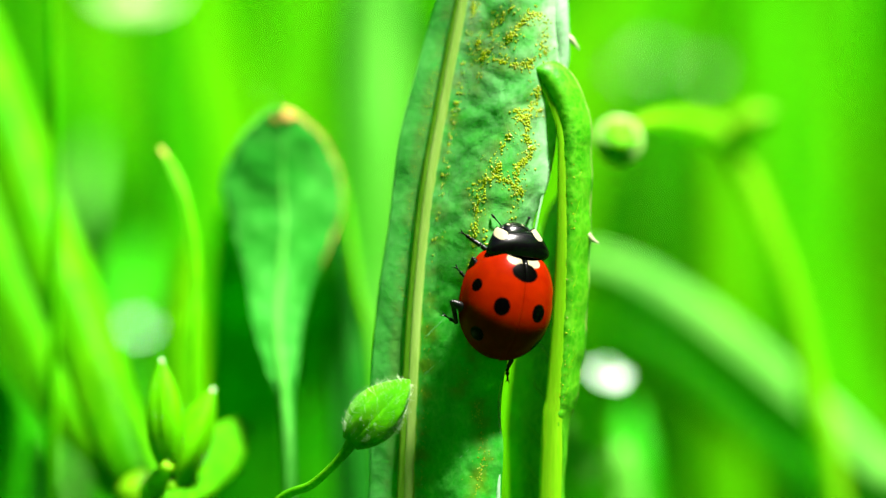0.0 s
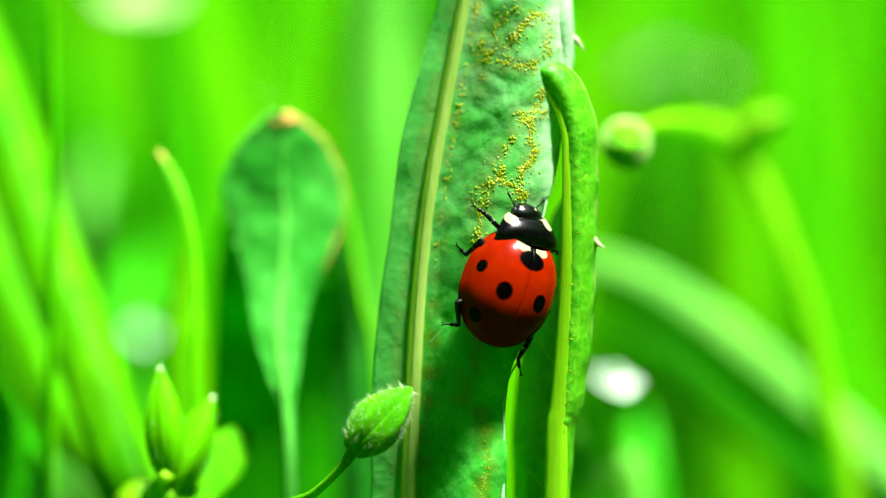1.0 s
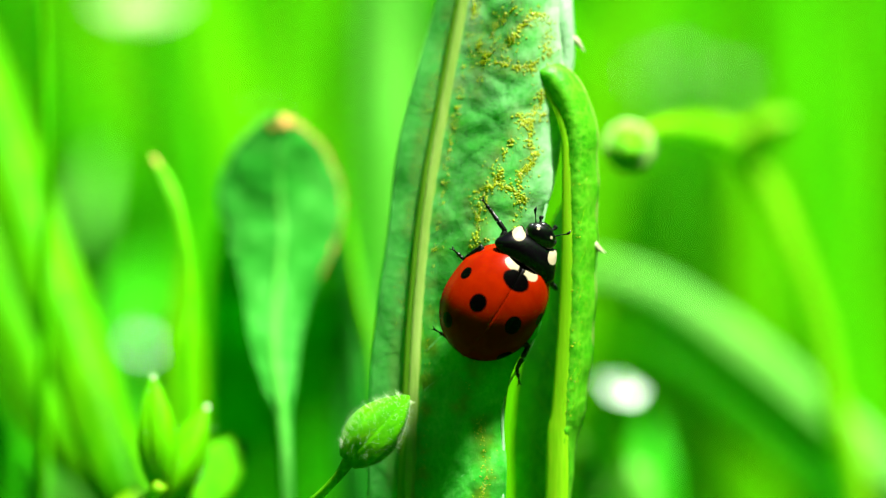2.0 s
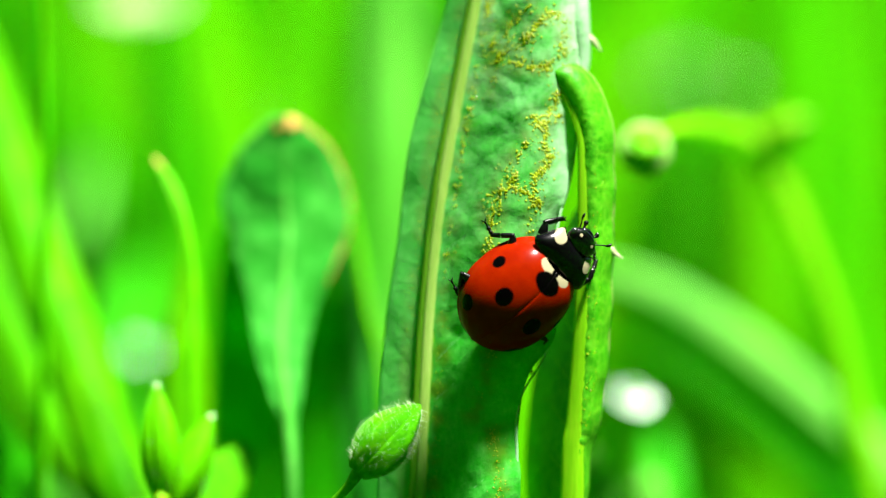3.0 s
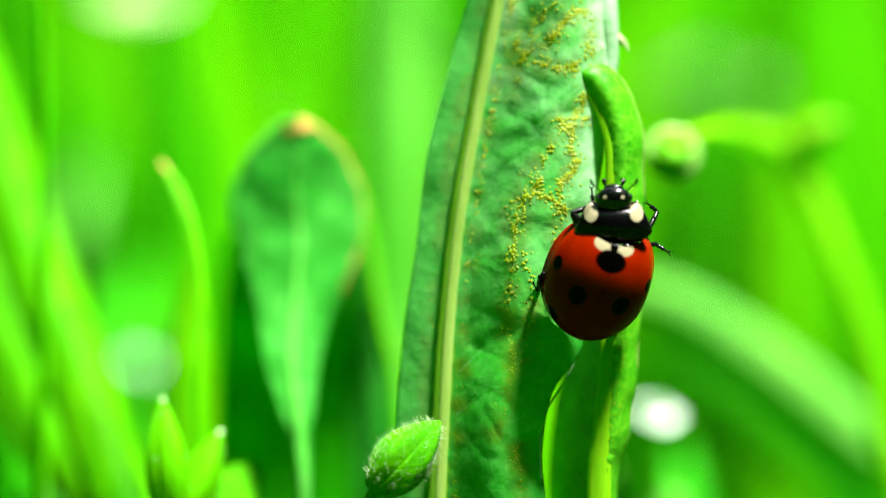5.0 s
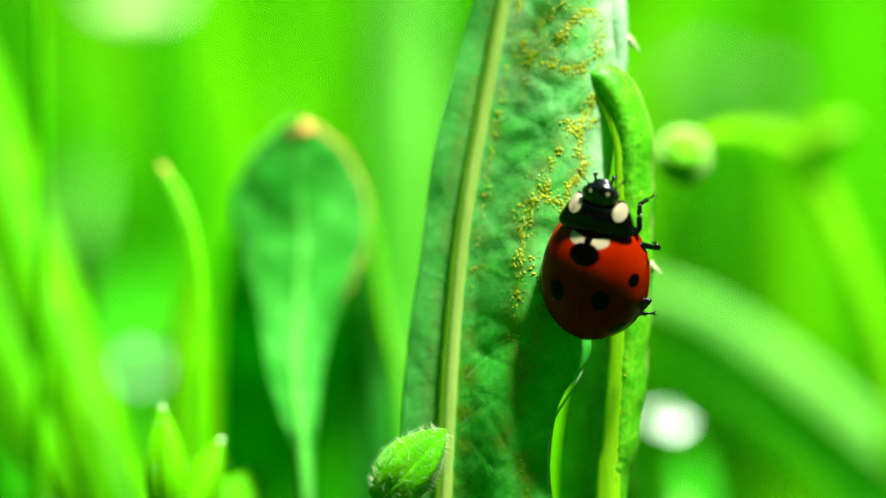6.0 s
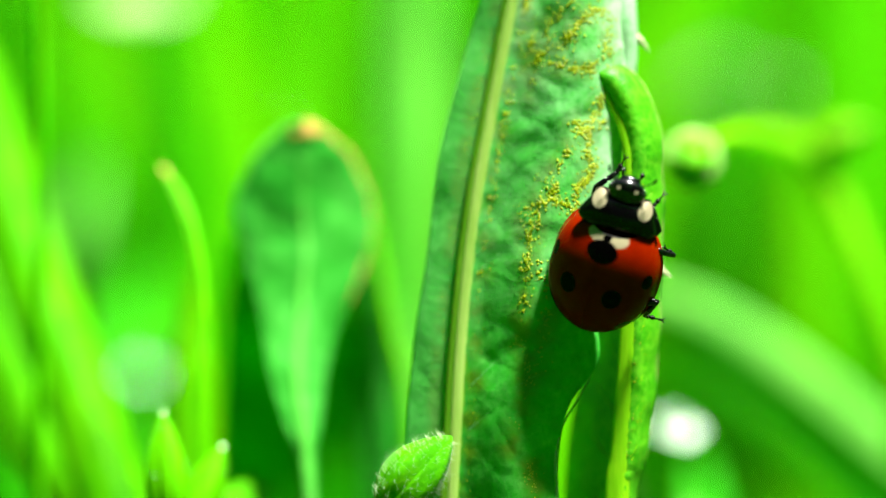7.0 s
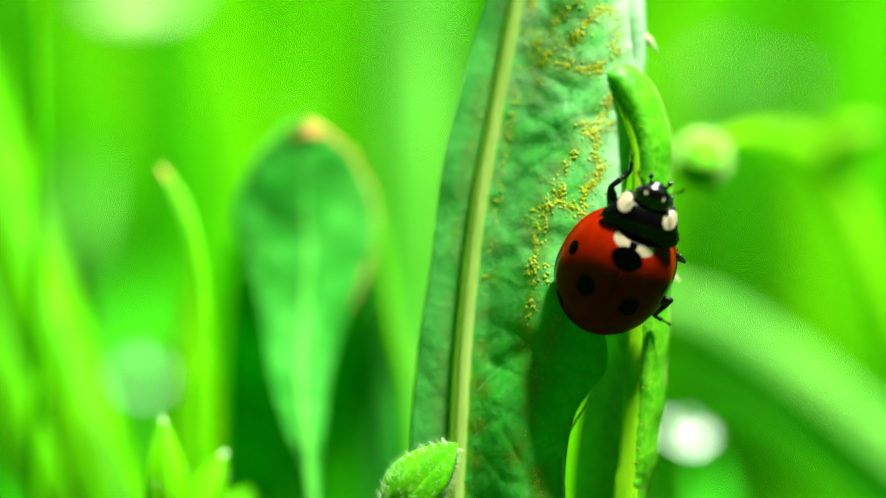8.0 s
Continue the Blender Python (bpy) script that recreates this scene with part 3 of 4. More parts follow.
def bud_on(parent, base, top, width, sepals, mat, hair=0, seed=1, tip_mat=None, reach=1.0):
    base, top = Vector(base), Vector(top)
    way = top - base
    m = Matrix.Translation(P(*base)) @ way.to_track_quat("Z", "Y").to_matrix().to_4x4() @ Matrix.Diagonal((MM, MM, MM, 1))
    length = way.length
    for k in range(sepals):
        a = 2 * math.pi * k / sepals
        w = math.pi / sepals * 1.12
        bm = bmesh.new()
        grid(bm, [[m @ (p * 1.0) for p in row] for row in sepal_rows(length, width * (1.0 + 0.03 * (k % 2)), a - w, a + w)])
        part("sepal", bm, mat, parent, thick=0.10)
    if tip_mat:
        bm = bmesh.new()
        bmesh.ops.create_icosphere(bm, subdivisions=2, radius=0.2 * MM, matrix=m @ Matrix.Translation((0, 0, length * 0.985)) @ Matrix.Diagonal((750, 750, 1100, 1)))
        part("tip", bm, tip_mat, parent, "whitish tip")
    if hair:
        rnd = random.Random(seed)
        bm = bmesh.new()
        for _ in range(hair):
            s, a = rnd.uniform(0.05, 0.97), rnd.uniform(0, 2 * math.pi)
            r = width * (math.sin(math.pi * min(1, s * 0.93 + 0.07)) ** 0.75) * (1 - 0.25 * s) * 1.03
            p0 = Vector((math.cos(a) * r, math.sin(a) * r, s * length))
            out = Vector((math.cos(a), math.sin(a), rnd.uniform(-0.2, 0.5))).normalized()
            p1 = p0 + out * rnd.uniform(0.22, 0.5) * reach + Vector((rnd.gauss(0, 0.05), rnd.gauss(0, 0.05), 0.03))
            side = out.orthogonal().normalized() * 0.007 * reach
            v = [bm.verts.new(m @ q) for q in (p0 + side, p0 - side * 0.5 + out.cross(side) * 0.8, p0 - side * 0.5 - out.cross(side) * 0.8, p1)]
            for t in ((0, 1, 3), (1, 2, 3), (2, 0, 3)):
                bm.faces.new([v[i] for i in t])
        tagged(part("hair", bm, HAIR, parent, "fine whitish hairs"), kind="stuff")


def build_hairy_bud():
    bud = root("flower_bud", -14, 2, "hairy green pointed flower bud on a curved stalk", "flower bud")
    bud_on(bud, (-4.90, -1.1, -10.50), (-1.74, -0.7, -7.12), 1.38, 5, CALYX, 900, 3, reach=1.1)
    bm = bmesh.new()
    tube(bm, [P(-4.80, -1.1, -10.40), P(-5.55, -0.9, -11.41), P(-6.97, 0.0, -12.75), P(-9.29, 1.8, -14.25), P(-12.11, 4.6, -20.19), P(-13.63, 4.6, -50.47), P(-14.13, 4.6, -99)],
         [0.36 * MM, 0.24 * MM, 0.24 * MM, 0.26 * MM, 0.34 * MM, 0.5 * MM, 0.6 * MM], 80, 10)
    part("stalk", bm, BUD, bud, "thin green stalk")


build_hairy_bud()


def build_forked_stem():
    plant = root("forked_stem", -16, 0, "thick bright green forked stem with buds at its node", "plant stem")
    for pts, rad in (([P(-16.55, 12.5, -14.10), P(-18.02, 14.0, -11.66), P(-20.38, 18.0, -5.88), P(-22.15, 21.0, -2.06), P(-23.72, 24.0, 1.27), P(-25.69, 27.0, 6.37), P(-27.95, 31.0, 11.57), P(-31.29, 35.0, 19.23)], [1.35, 1.6, 1.8, 1.9, 1.9, 1.9, 1.8, 1.7]),
                     ([P(-16.95, 12.5, -14.79), P(-18.23, 18.0, -13.33), P(-20.29, 23.0, -11.27), P(-22.55, 28.0, -8.82), P(-24.32, 32.0, -5.88), P(-26.19, 35.0, -2.75), P(-27.96, 38.0, 0.69), P(-30.03, 41.0, 3.83), P(-32.49, 45.0, 7.85)], [1.0, 1.3, 1.6, 1.8, 1.85, 1.85, 1.85, 1.8, 1.7]),
                     ([P(-16.55, 12.5, -13.71), P(-16.36, 11.0, -20.18), P(-16.16, 7.0, -60.61), P(-16.15, 3.0, -99)], [1.25, 1.3, 1.4, 1.5])):
        bm = bmesh.new()
        tube(bm, pts, [r * MM for r in rad], 60, 28, 1.0, 5, 0.05)
        part("stem", bm, THICK, plant)
    bm = bmesh.new()
    tube(bm, [P(-17.63, 12.0, -15.38), P(-17.04, 12.0, -14.01), P(-16.75, 12.4, -12.73)], [0.9 * MM, 1.4 * MM, 0.8 * MM], 16, 16)
    part("node", bm, YRIB, plant, "swollen yellowish node")
    bud_on(plant, (-15.16, 6.0, -12.24), (-15.55, 6.6, -6.22), 1.12, 4, STEM, 40, 4, HAIR)
    bud_on(plant, (-15.05, 7.2, -13.25), (-12.74, 8.0, -7.88), 1.1, 4, STEM, 40, 5, HAIR)
    bm = bmesh.new()
    line = spline([P(-16.2, 8.0, -14.6), P(-15.2, 5.5, -14.0), P(-13.8, 8.6, -12.8), P(-12.3, 10.6, -11.2), P(-11.1, 12.2, -9.8)], 16)
    wide = series([0.4, 0.6, 1.5, 1.5, 0.5], 16)
    grid(bm, [[p + Vector((0.7, 0, -0.6)) * (k / 4 - 1) * w * MM + Vector((0, (abs(k - 4) / 4) ** 2 * 0.3 * MM, 0)) for k in range(9)] for p, w in zip(line, wide)])
    part("leaflet", bm, CALYX, plant, thick=0.15)
    bm = bmesh.new()
    tube(bm, [P(-16.4, 9.0, -13.6), P(-15.8, 6.6, -12.8), P(-15.1, 5.3, -12.0)], [0.6 * MM, 0.45 * MM, 0.35 * MM], 12, 10)
    part("stalk", bm, YRIB, plant)
    bm = bmesh.new()
    tube(bm, [P(-16.4, 9.0, -14.0), P(-15.4, 6.6, -13.4), P(-14.9, 6.4, -13.0)], [0.6 * MM, 0.45 * MM, 0.35 * MM], 12, 10)
    part("stalk", bm, YRIB, plant)


build_forked_stem()


# ---------------------------------------------------------------- leaves and blades behind
def blade_mesh(points, widths, fold=0.3, across=(1, 0, 0), n=48, k=8):
    """A long blade along a line, folded along its middle."""
    bm = bmesh.new()
    line, wide = spline([P(*p) for p in points], n), series(widths, n)
    ax = Vector(across).normalized()
    rows = []
    for i, (p, w) in enumerate(zip(line, wide)):
        way = (line[min(i + 1, n)] - line[max(i - 1, 0)]).normalized()
        side = (ax - way * ax.dot(way)).normalized()
        back = side.cross(way).normalized()
        if back.y < 0:
            back = -back
        row = []
        for j in range(k + 1):
            f = 2 * j / k - 1
            row.append(p + side * f * max(w, 0.03) * 0.5 * MM + back * (abs(f) ** 1.4) * fold * w * 0.5 * MM + back * 0.03 * w * MM * noise.noise(Vector((f * 1.5, i * 0.25, points[0][0]))))
        rows.append(row)
    grid(bm, rows)
    return bm


def blade(name, points, widths, mat, label, fold=0.3, across=(1, 0, 0), rib=0.14, rib_mat=None, tip=None):
    ob = root(name, points[0][0], points[0][1], label, "leaf" if "leaf" in name else "grass")
    part("blade", blade_mesh(points, widths, fold, across), mat, ob, thick=0.12)
    if rib:
        bm = bmesh.new()
        line = spline([P(*p) for p in points], 48)
        tube(bm, [p + Vector((0, -0.00012, 0)) for p in line[:46:3]], [rib * MM, rib * 0.8 * MM, rib * 0.35 * MM], 48, 8, 0.7)
        part("midrib", bm, rib_mat or mat, ob)
    if tip:
        bm = bmesh.new()
        line = spline([P(*p) for p in points], 48)
        tube(bm, [line[44], line[46], line[48]], [tip * 0.6 * MM, tip * MM, 0.05 * MM], 10, 10, 0.5)
        part("tip", bm, TIP, ob, "withered reddish tip")
    return ob


# broad leaf that narrows into its stalk, before a darker one
def build_spoon_leaf():
    line = [(-8.49, 7.0, -100), (-8.39, 8.0, -29.27), (-8.49, 9.0, -13.66), (-8.78, 10.0, -8.59), (-8.98, 10.4, -7.03), (-9.27, 11.4, -4.49), (-9.18, 12.5, -1.85), (-8.93, 13.3, 1.32), (-9.08, 13.5, 3.42), (-9.08, 13.5, 5.17), (-9.08, 13.4, 6.74), (-9.18, 13.3, 7.91)]
    wide = [0.9, 0.8, 0.75, 0.9, 1.7, 2.8, 3.9, 6.0, 6.7, 5.7, 3.7, 0.5]
    ob = root("spoon_leaf", -8.8, 20, "broad dull green mottled leaf with a reddish withered tip", "leaf")
    n, k = 110, 24
    mid, ws = spline([P(*p) for p in line], n), series(wide, n)
    bm = bmesh.new()
    rows = []
    for i, (p, w) in enumerate(zip(mid, ws)):
        row = []
        for j in range(k + 1):
            f = 2 * j / k - 1
            x, z = f * w * 0.5, p.z / MM - 100
            pucker = 0.16 * noise.noise(Vector((x * 0.7, z * 0.55, 2.0))) + 0.06 * noise.noise(Vector((x * 2.0, z * 1.7, 5.0)))
            back = 0.10 * w * f * f - 0.18 * (1 - abs(f)) ** 3 + pucker * min(1, w / 4) + 0.25 * x
            row.append(p + Vector((x * MM, back * MM, 0.12 * MM * math.sin(i * 0.9) * f * f * min(1, w / 4))))
        rows.append(row)
    grid(bm, rows)
    part("blade", bm, BROAD, ob, thick=0.15)
    bm = bmesh.new()
    tube(bm, [p + Vector((0, -0.00022, 0)) for p in mid[0:102:6]], [0.4 * MM, 0.32 * MM, 0.26 * MM, 0.16 * MM, 0.07 * MM], 80, 10, 0.6)
    part("midrib", bm, MIDDLE, ob, "pale midrib running into the stalk")
    for j0, jw in ((0, 1), (k, -1)):
        bm = bmesh.new()
        tube(bm, [row[j0] for row in rows[62::4]], [0.05 * MM, 0.09 * MM, 0.12 * MM, 0.16 * MM], 40, 8)
        part("edge", bm, TIP if jw < 0 else MIDDLE, ob, "withered reddish edge" if jw < 0 else "pale rolled edge")
    bm = bmesh.new()
    tube(bm, [mid[n - 6], mid[n - 3], mid[n]], [0.8 * MM, 0.65 * MM, 0.25 * MM], 12, 12, 0.3)
    part("tip", bm, TIP, ob, "withered reddish tip")


build_spoon_leaf()
blade("dark_leaf", [(-8.8, 34, -100), (-9.0, 32, -40), (-9.4, 30, -14), (-9.6, 28.5, -6), (-9.8, 27, -1), (-9.7, 26, 2.4), (-9.6, 25.6, 4.4)], [5.0, 8.6, 9.6, 9.0, 7.8, 6.2, 1.0], DEEP, "broad dark green leaf standing behind a mottled leaf", 0.10, rib=0.2)
blade("dark_leaf", [(-4.0, 28, -100), (-4.3, 28, -40), (-4.8, 27, -14), (-5.4, 27, -6), (-5.8, 26, -1), (-6.0, 26, 2)], [2.6, 3.6, 3.4, 2.6, 1.6, 0.3], BROAD, "dull green leaf standing beside the broad leaf", 0.3)
blade("dark_leaf", [(33.8, 63.0, -71.7), (28.2, 63.0, -20.5), (25.1, 63.0, -16.4), (19.5, 64.0, -10.7), (14.1, 65.0, -6.3), (10.8, 66.0, -4.7)], [2.6, 3.0, 3.0, 2.8, 2.0, 0.4], GRASS, "green leaf arching low over the grass", 0.15, across=(0.5, 0, 0.87))
blade("dark_leaf", [(20.5, 68, -100), (19.6, 68, -40), (18.9, 68, -14), (18.6, 68, 0), (18.4, 68, 6), (18.0, 68, 10)], [2.4, 3.4, 3.8, 3.4, 2.4, 0.4], STEM, "bright green upright leaf in the grass", 0.25)
blade("dark_leaf", [(-6.0, 66, -100), (-6.4, 66, -30), (-6.6, 66, 0), (-6.7, 66, 14), (-6.4, 66, 26)], [2.0, 2.4, 2.6, 2.2, 0.4], DEEP, "deep green upright leaf in the grass", 0.25)
blade("dark_leaf", [(-25.5, 26, -100), (-25.8, 26, -40), (-26.0, 26, -16), (-26.3, 26, -10), (-26.8, 26, -6.5)], [3.0, 3.8, 4.0, 3.0, 0.4], DEEP, "deep green leaf low in the grass", 0.25)
blade("grass_blade", [(-2.8, 48, -100), (-3.2, 51, -40), (-3.9, 58, 0), (-4.2, 62, 14), (-4.3, 66, 30)], [2.6, 3.0, 3.2, 3.2, 0.4], COLUMN, "pale broad grass blade behind the lettuce leaf", 0.2)
blade("grass_blade", [(-21.4, 52, -100), (-21.4, 58, -20), (-21.3, 67, -4.5), (-21.0, 70, -1.6), (-20.8, 73, 0.8)], [0.8, 1.0, 2.4, 2.4, 0.5], DEEP, "blunt deep green leaf low among the grass", 0.1)
blade("grass_blade", [(-24.6, 50, -100), (-24.6, 56, -20), (-24.4, 66, 0), (-24.2, 70, 4), (-24.0, 74, 7.4)], [0.8, 1.0, 1.2, 1.2, 0.3], ARCH, "narrow pale green grass blade among the stems", 0.1)
blade("grass_blade", [(-22.6, 12, -100), (-22.6, 14, -30), (-22.7, 18, -16), (-23.2, 20, -13.4), (-23.8, 21, -11.0)], [0.8, 1.0, 1.7, 1.5, 0.2], PALE, "short pale pointed grass blade beside the stem", 0.2)
# thin rib-like blade between spoon leaf and lettuce leaf
blade("grass_blade", [(-2.5, 20, -100), (-3.2, 20, -30), (-4.0, 20, -8), (-5.0, 20, -2), (-5.9, 21, 3.6), (-6.8, 21, 6.8)], [1.0, 0.9, 0.6, 0.5, 0.4, 0.2], STEM, "thin yellow-green grass blade arching beside a leaf", 0.4)
# narrow blade with a reddish tip
blade("grass_blade", [(-13.9, 8, -100), (-13.9, 8, -40), (-13.9, 9, -9), (-13.8, 10, -2), (-14.3, 11, 2.0), (-15.1, 12, 4.3), (-16.1, 13, 5.8)], [1.4, 1.5, 1.2, 0.75, 0.6, 0.6, 0.1], STEM, "bright green grass blade with a withered reddish tip", 0.1, across=(1, 0.3, 0), tip=0.17)
blade("grass_blade", [(-14.2, 19, -100), (-14.3, 19, -40), (-14.6, 19, -9), (-14.8, 19, -3), (-14.6, 19, 0.8)], [1.6, 2.0, 2.2, 1.9, 0.3], STEM, "bright yellow-green grass blade", 0.15, across=(1, 0.4, 0))
# thin stem far on the side
blade("grass_blade", [(-22.53, 16.0, -100), (-22.34, 16.0, -19.59), (-22.14, 16.0, 4.90), (-22.44, 17.0, 14.69), (-23.13, 17.0, 29.40)], [0.7, 0.6, 0.5, 0.4, 0.2], GRASS, "thin upright green grass stalk", 0.6)
# arched blade on the other side
blade("grass_blade", [(36.28, 32.0, -60.43), (31.19, 36.0, -20.12), (26.19, 38.0, -13.67), (20.32, 40.0, -8.38), (14.55, 41.0, -3.76), (10.02, 42.0, -1.25), (4.05, 44.0, 0.19)], [3.2, 3.4, 3.4, 3.3, 3.0, 2.4, 0.6], ARCH, "wide pale green grass blade arching over", 0.35, across=(0.5, 0, 0.87))
blade("grass_blade", [(15, 31, -60), (11.6, 31, -17), (8.9, 31, -13.2), (7.2, 31, -10.2)], [2.2, 2.2, 1.8, 0.3], ARCH, "short pale green grass blade beside the folded leaf", 0.1, across=(0.7, 0.4, 0.5))
blade("grass_blade", [(11.6, 46, -100), (11.8, 47, -40), (12.0, 50, -16), (12.2, 54, -10)], [2.0, 2.8, 2.8, 0.4], DEEP, "short deep green blade low in the grass", 0.2)


# bud on a level stalk
def build_ball_bud():
    ob = root("round_bud", 23, 18, "round green bud with a pale rim on a level stalk", "flower bud")
    bm = bmesh.new()
    tube(bm, [P(25.52, 33.0, -100), P(24.37, 33.0, -23.98), P(22.16, 33.0, -7.48), P(20.05, 32.0, 0.00), P(17.75, 32.0, 5.66), P(16.79, 32.0, 6.91), P(15.54, 31.0, 7.39), P(13.90, 27.0, 7.57), P(12.26, 21.0, 7.47), P(10.53, 17.0, 6.89)],
         [0.8 * MM, 0.8 * MM, 0.8 * MM, 0.8 * MM, 0.8 * MM, 0.8 * MM, 0.7 * MM, 0.6 * MM, 0.4 * MM, 0.3 * MM], 90, 12)
    part("stalk", bm, YRIB, ob)
    bud_on(ob, (10.1, 15.4, 6.45), (10.0, 11.4, 5.75), 1.24, 6, STEM, 300, 8)
    # pale ring stands in for the glow of backlit hairs
    bm = bmesh.new()
    ring = [P(10.05 + 1.1 * math.cos(a), 13.2 + 0.3 * math.sin(a), 6.05 + 1.1 * math.sin(a)) for a in [2 * math.pi * k / 20 for k in range(21)]]
    tube(bm, ring, [0.33 * MM, 0.42 * MM, 0.33 * MM, 0.26 * MM, 0.33 * MM], 60, 10)
    part("pale_rim", bm, RIM, ob, "pale rim for the glow of backlit hairs")
    bud_on(ob, (17.17, 32.0, 7.00), (20.05, 31.0, 8.34), 0.85, 4, YRIB, 0, 9)


build_ball_bud()


def build_flower(x, y, z, size, facing, label, seed=1, petal=None):
    ob = root("white_flower", x, y, label, "flower")
    turn = Vector(facing).to_track_quat("Z", "Y").to_matrix().to_4x4()
    m = Matrix.Translation(P(x, y, z)) @ turn @ Matrix.Diagonal((MM, MM, MM, 1))
    for k in range(5):
        a = 2 * math.pi * k / 5 + seed
        bm = bmesh.new()
        rows = []
        for i in range(9):
            s = i / 8
            w = size * 0.42 * math.sin(math.pi * (0.12 + 0.8 * s)) ** 0.8
            rows.append([m @ (Matrix.Rotation(a, 4, "Z") @ Vector((size * s, w * (j / 3 - 1), size * (0.25 * s * s + 0.06 * abs(j / 3 - 1))))) for j in range(7)])
        grid(bm, rows)
        part("petal", bm, petal or WHITE, ob, thick=0.06)
    bm = bmesh.new()
    bmesh.ops.create_icosphere(bm, subdivisions=2, radius=size * 0.2, matrix=m)
    part("centre", bm, YRIB, ob, "yellow-green flower centre")
    bm = bmesh.new()
    tube(bm, [P(x, y, z), P(x + 0.3, y + 0.6, z - size * 1.5), P(x + 1, y + 1, z - 30), P(x, y, -99)], [0.3 * MM, 0.3 * MM, 0.4 * MM, 0.5 * MM], 40, 8)
    part("stalk", bm, BUD, ob)


build_flower(9.8, 30, -7.8, 1.35, (0.35, -0.55, 1), "white meadow flower on a thin stalk behind the leaves", 1)
build_flower(-19.7, 55, -5.2, 0.72, (0.3, -0.9, 1), "small white flower among the grass", 2)
build_flower(-15.6, 95, 9.0, 1.7, (0.3, -0.9, 0.8), "small cream-coloured flower among the grass", 5, CREAM)
build_flower(-20.2, 62, 16.0, 2.9, (0, -0.4, 1), "pale wide-open flower above the grass", 3, CREAM)
build_flower(20.5, 80, 12.6, 1.0, (0, -1, 0.6), "small cream-coloured flower among the grass", 4, CREAM)
build_flower(15.2, 86, 13.5, 0.75, (0, -1, 0.8), "small cream-coloured flower among the grass", 6, CREAM)
build_flower(13.0, 80, 12.6, 0.6, (0.2, -1, 0.8), "small cream-coloured flower among the grass", 7, CREAM)
build_flower(18.3, 74, 12.2, 0.65, (-0.2, -1, 0.8), "small cream-coloured flower among the grass", 8, CREAM)

# ---------------------------------------------------------------- tall blades, one by one
rnd = random.Random(21)
protos = []
for k in range(9):
    h = 132 + 6 * k
    bend = rnd.uniform(-12, 12)
    pts = [(0, 0, -100), (bend * 0.1, 0, -60), (bend * 0.3, 0, -20), (bend * 0.65, 3, 10), (bend, 7, h - 100)]
    protos.append(blade("grass_blade", pts, [3.0, 5.0, 5.6, 4.6, 0.2], (GRASS, STEM, GRASS, STEM, GRASS)[k % 5], "tall sunlit green grass blade", 0.35, rib=0.35))
    tagged(protos[-1], group="tall grass blades")
spots = []
for k in range(48):
    y = 72 + 80 * (k / 48) + rnd.uniform(-2, 2)
    spots.append((rnd.uniform(-1, 1) * (25 + y * 0.14), y))
for k, (x, y) in enumerate(spots):
    m = pose(x * MM, y * MM, 0, rnd.gauss(-3, 2), rnd.gauss(0, 12), rnd.gauss(0, 30))
    if k < 9:
        protos[k].matrix_basis = m
    else:
        copy_thing(protos[k % 9], m)


# ---------------------------------------------------------------- the meadow around
def field(count, place, height, width, seed, droop=0.25, push=1.0):
    """Blades of grass joined into one sheet of many."""
    rng = np.random.default_rng(seed)
    verts, faces = [], []
    for _ in range(count):
        x, y = place(rng)
        h, w = height * rng.uniform(0.65, 1.15), width * rng.uniform(0.6, 1.3)
        a = rng.normal(0, 0.8)
        lean = min(1.6 * droop, max(-1.6 * droop, rng.normal(0, droop)))
        tilt = min(droop, abs(rng.normal(0, 0.5 * droop))) * push
        sx, sy = math.cos(a), math.sin(a)
        start = len(verts)
        for i in range(6):
            s = i / 5
            ww = w * (0.75 + 0.5 * s) * (1 - s ** 3) * 0.5 + 0.0001
            cx = x + lean * h * s * s
            cy = y + tilt * h * s * s
            cz = h * s * (1 - 0.22 * s * min(1.5, abs(lean) + abs(tilt)))
            for f in (-1, 0, 1):
                verts.append((cx + sx * ww * f - sy * ww * 0.35 * (abs(f) - 1), cy + sy * ww * f + sx * ww * 0.35 * abs(f), cz - 0.01 * (i == 0)))
        for i in range(5):
            b = start + i * 3
            faces += [(b, b + 1, b + 4, b + 3), (b + 1, b + 2, b + 5, b + 4)]
    me = bpy.data.meshes.new("grass")
    me.from_pydata(verts, [], faces)
    for p in me.polygons:
        p.use_smooth = True
    me.materials.append(FIELD)
    return me


def behind(rng):
    y = 0.13 + 0.33 * rng.random() ** 1.5
    return rng.uniform(-1, 1) * (0.045 + y * 0.35), y


def far_behind(rng):
    y = 0.4 + 5.0 * rng.random() ** 2
    return rng.uniform(-1, 1) * (0.3 + y * 1.3), y


# unseen ring behind and beside the camera, added to cut sky light
def around(rng):
    a = rng.uniform(math.pi * 0.80, math.pi * 2.20)
    r = 0.62 + 2.9 * rng.random() ** 1.7
    return math.cos(a) * r, math.sin(a) * r


def beside(rng):
    a, r = rng.choice((-1, 1)), rng.random()
    return a * (0.24 + 0.40 * r), rng.uniform(-0.6, 0.3)


tagged(new("grass", field(2400, behind, 0.165, 0.0075, 1, 0.5)), "dense sunlit meadow grass behind the leaves", "grass", kind="stuff")
tagged(new("grass", field(9000, far_behind, 0.24, 0.014, 2, 0.4)), "meadow grass reaching into the distance", "grass", kind="stuff")
def under(rng):
    return rng.uniform(-0.5, 0.5), rng.uniform(-0.6, 0.1)


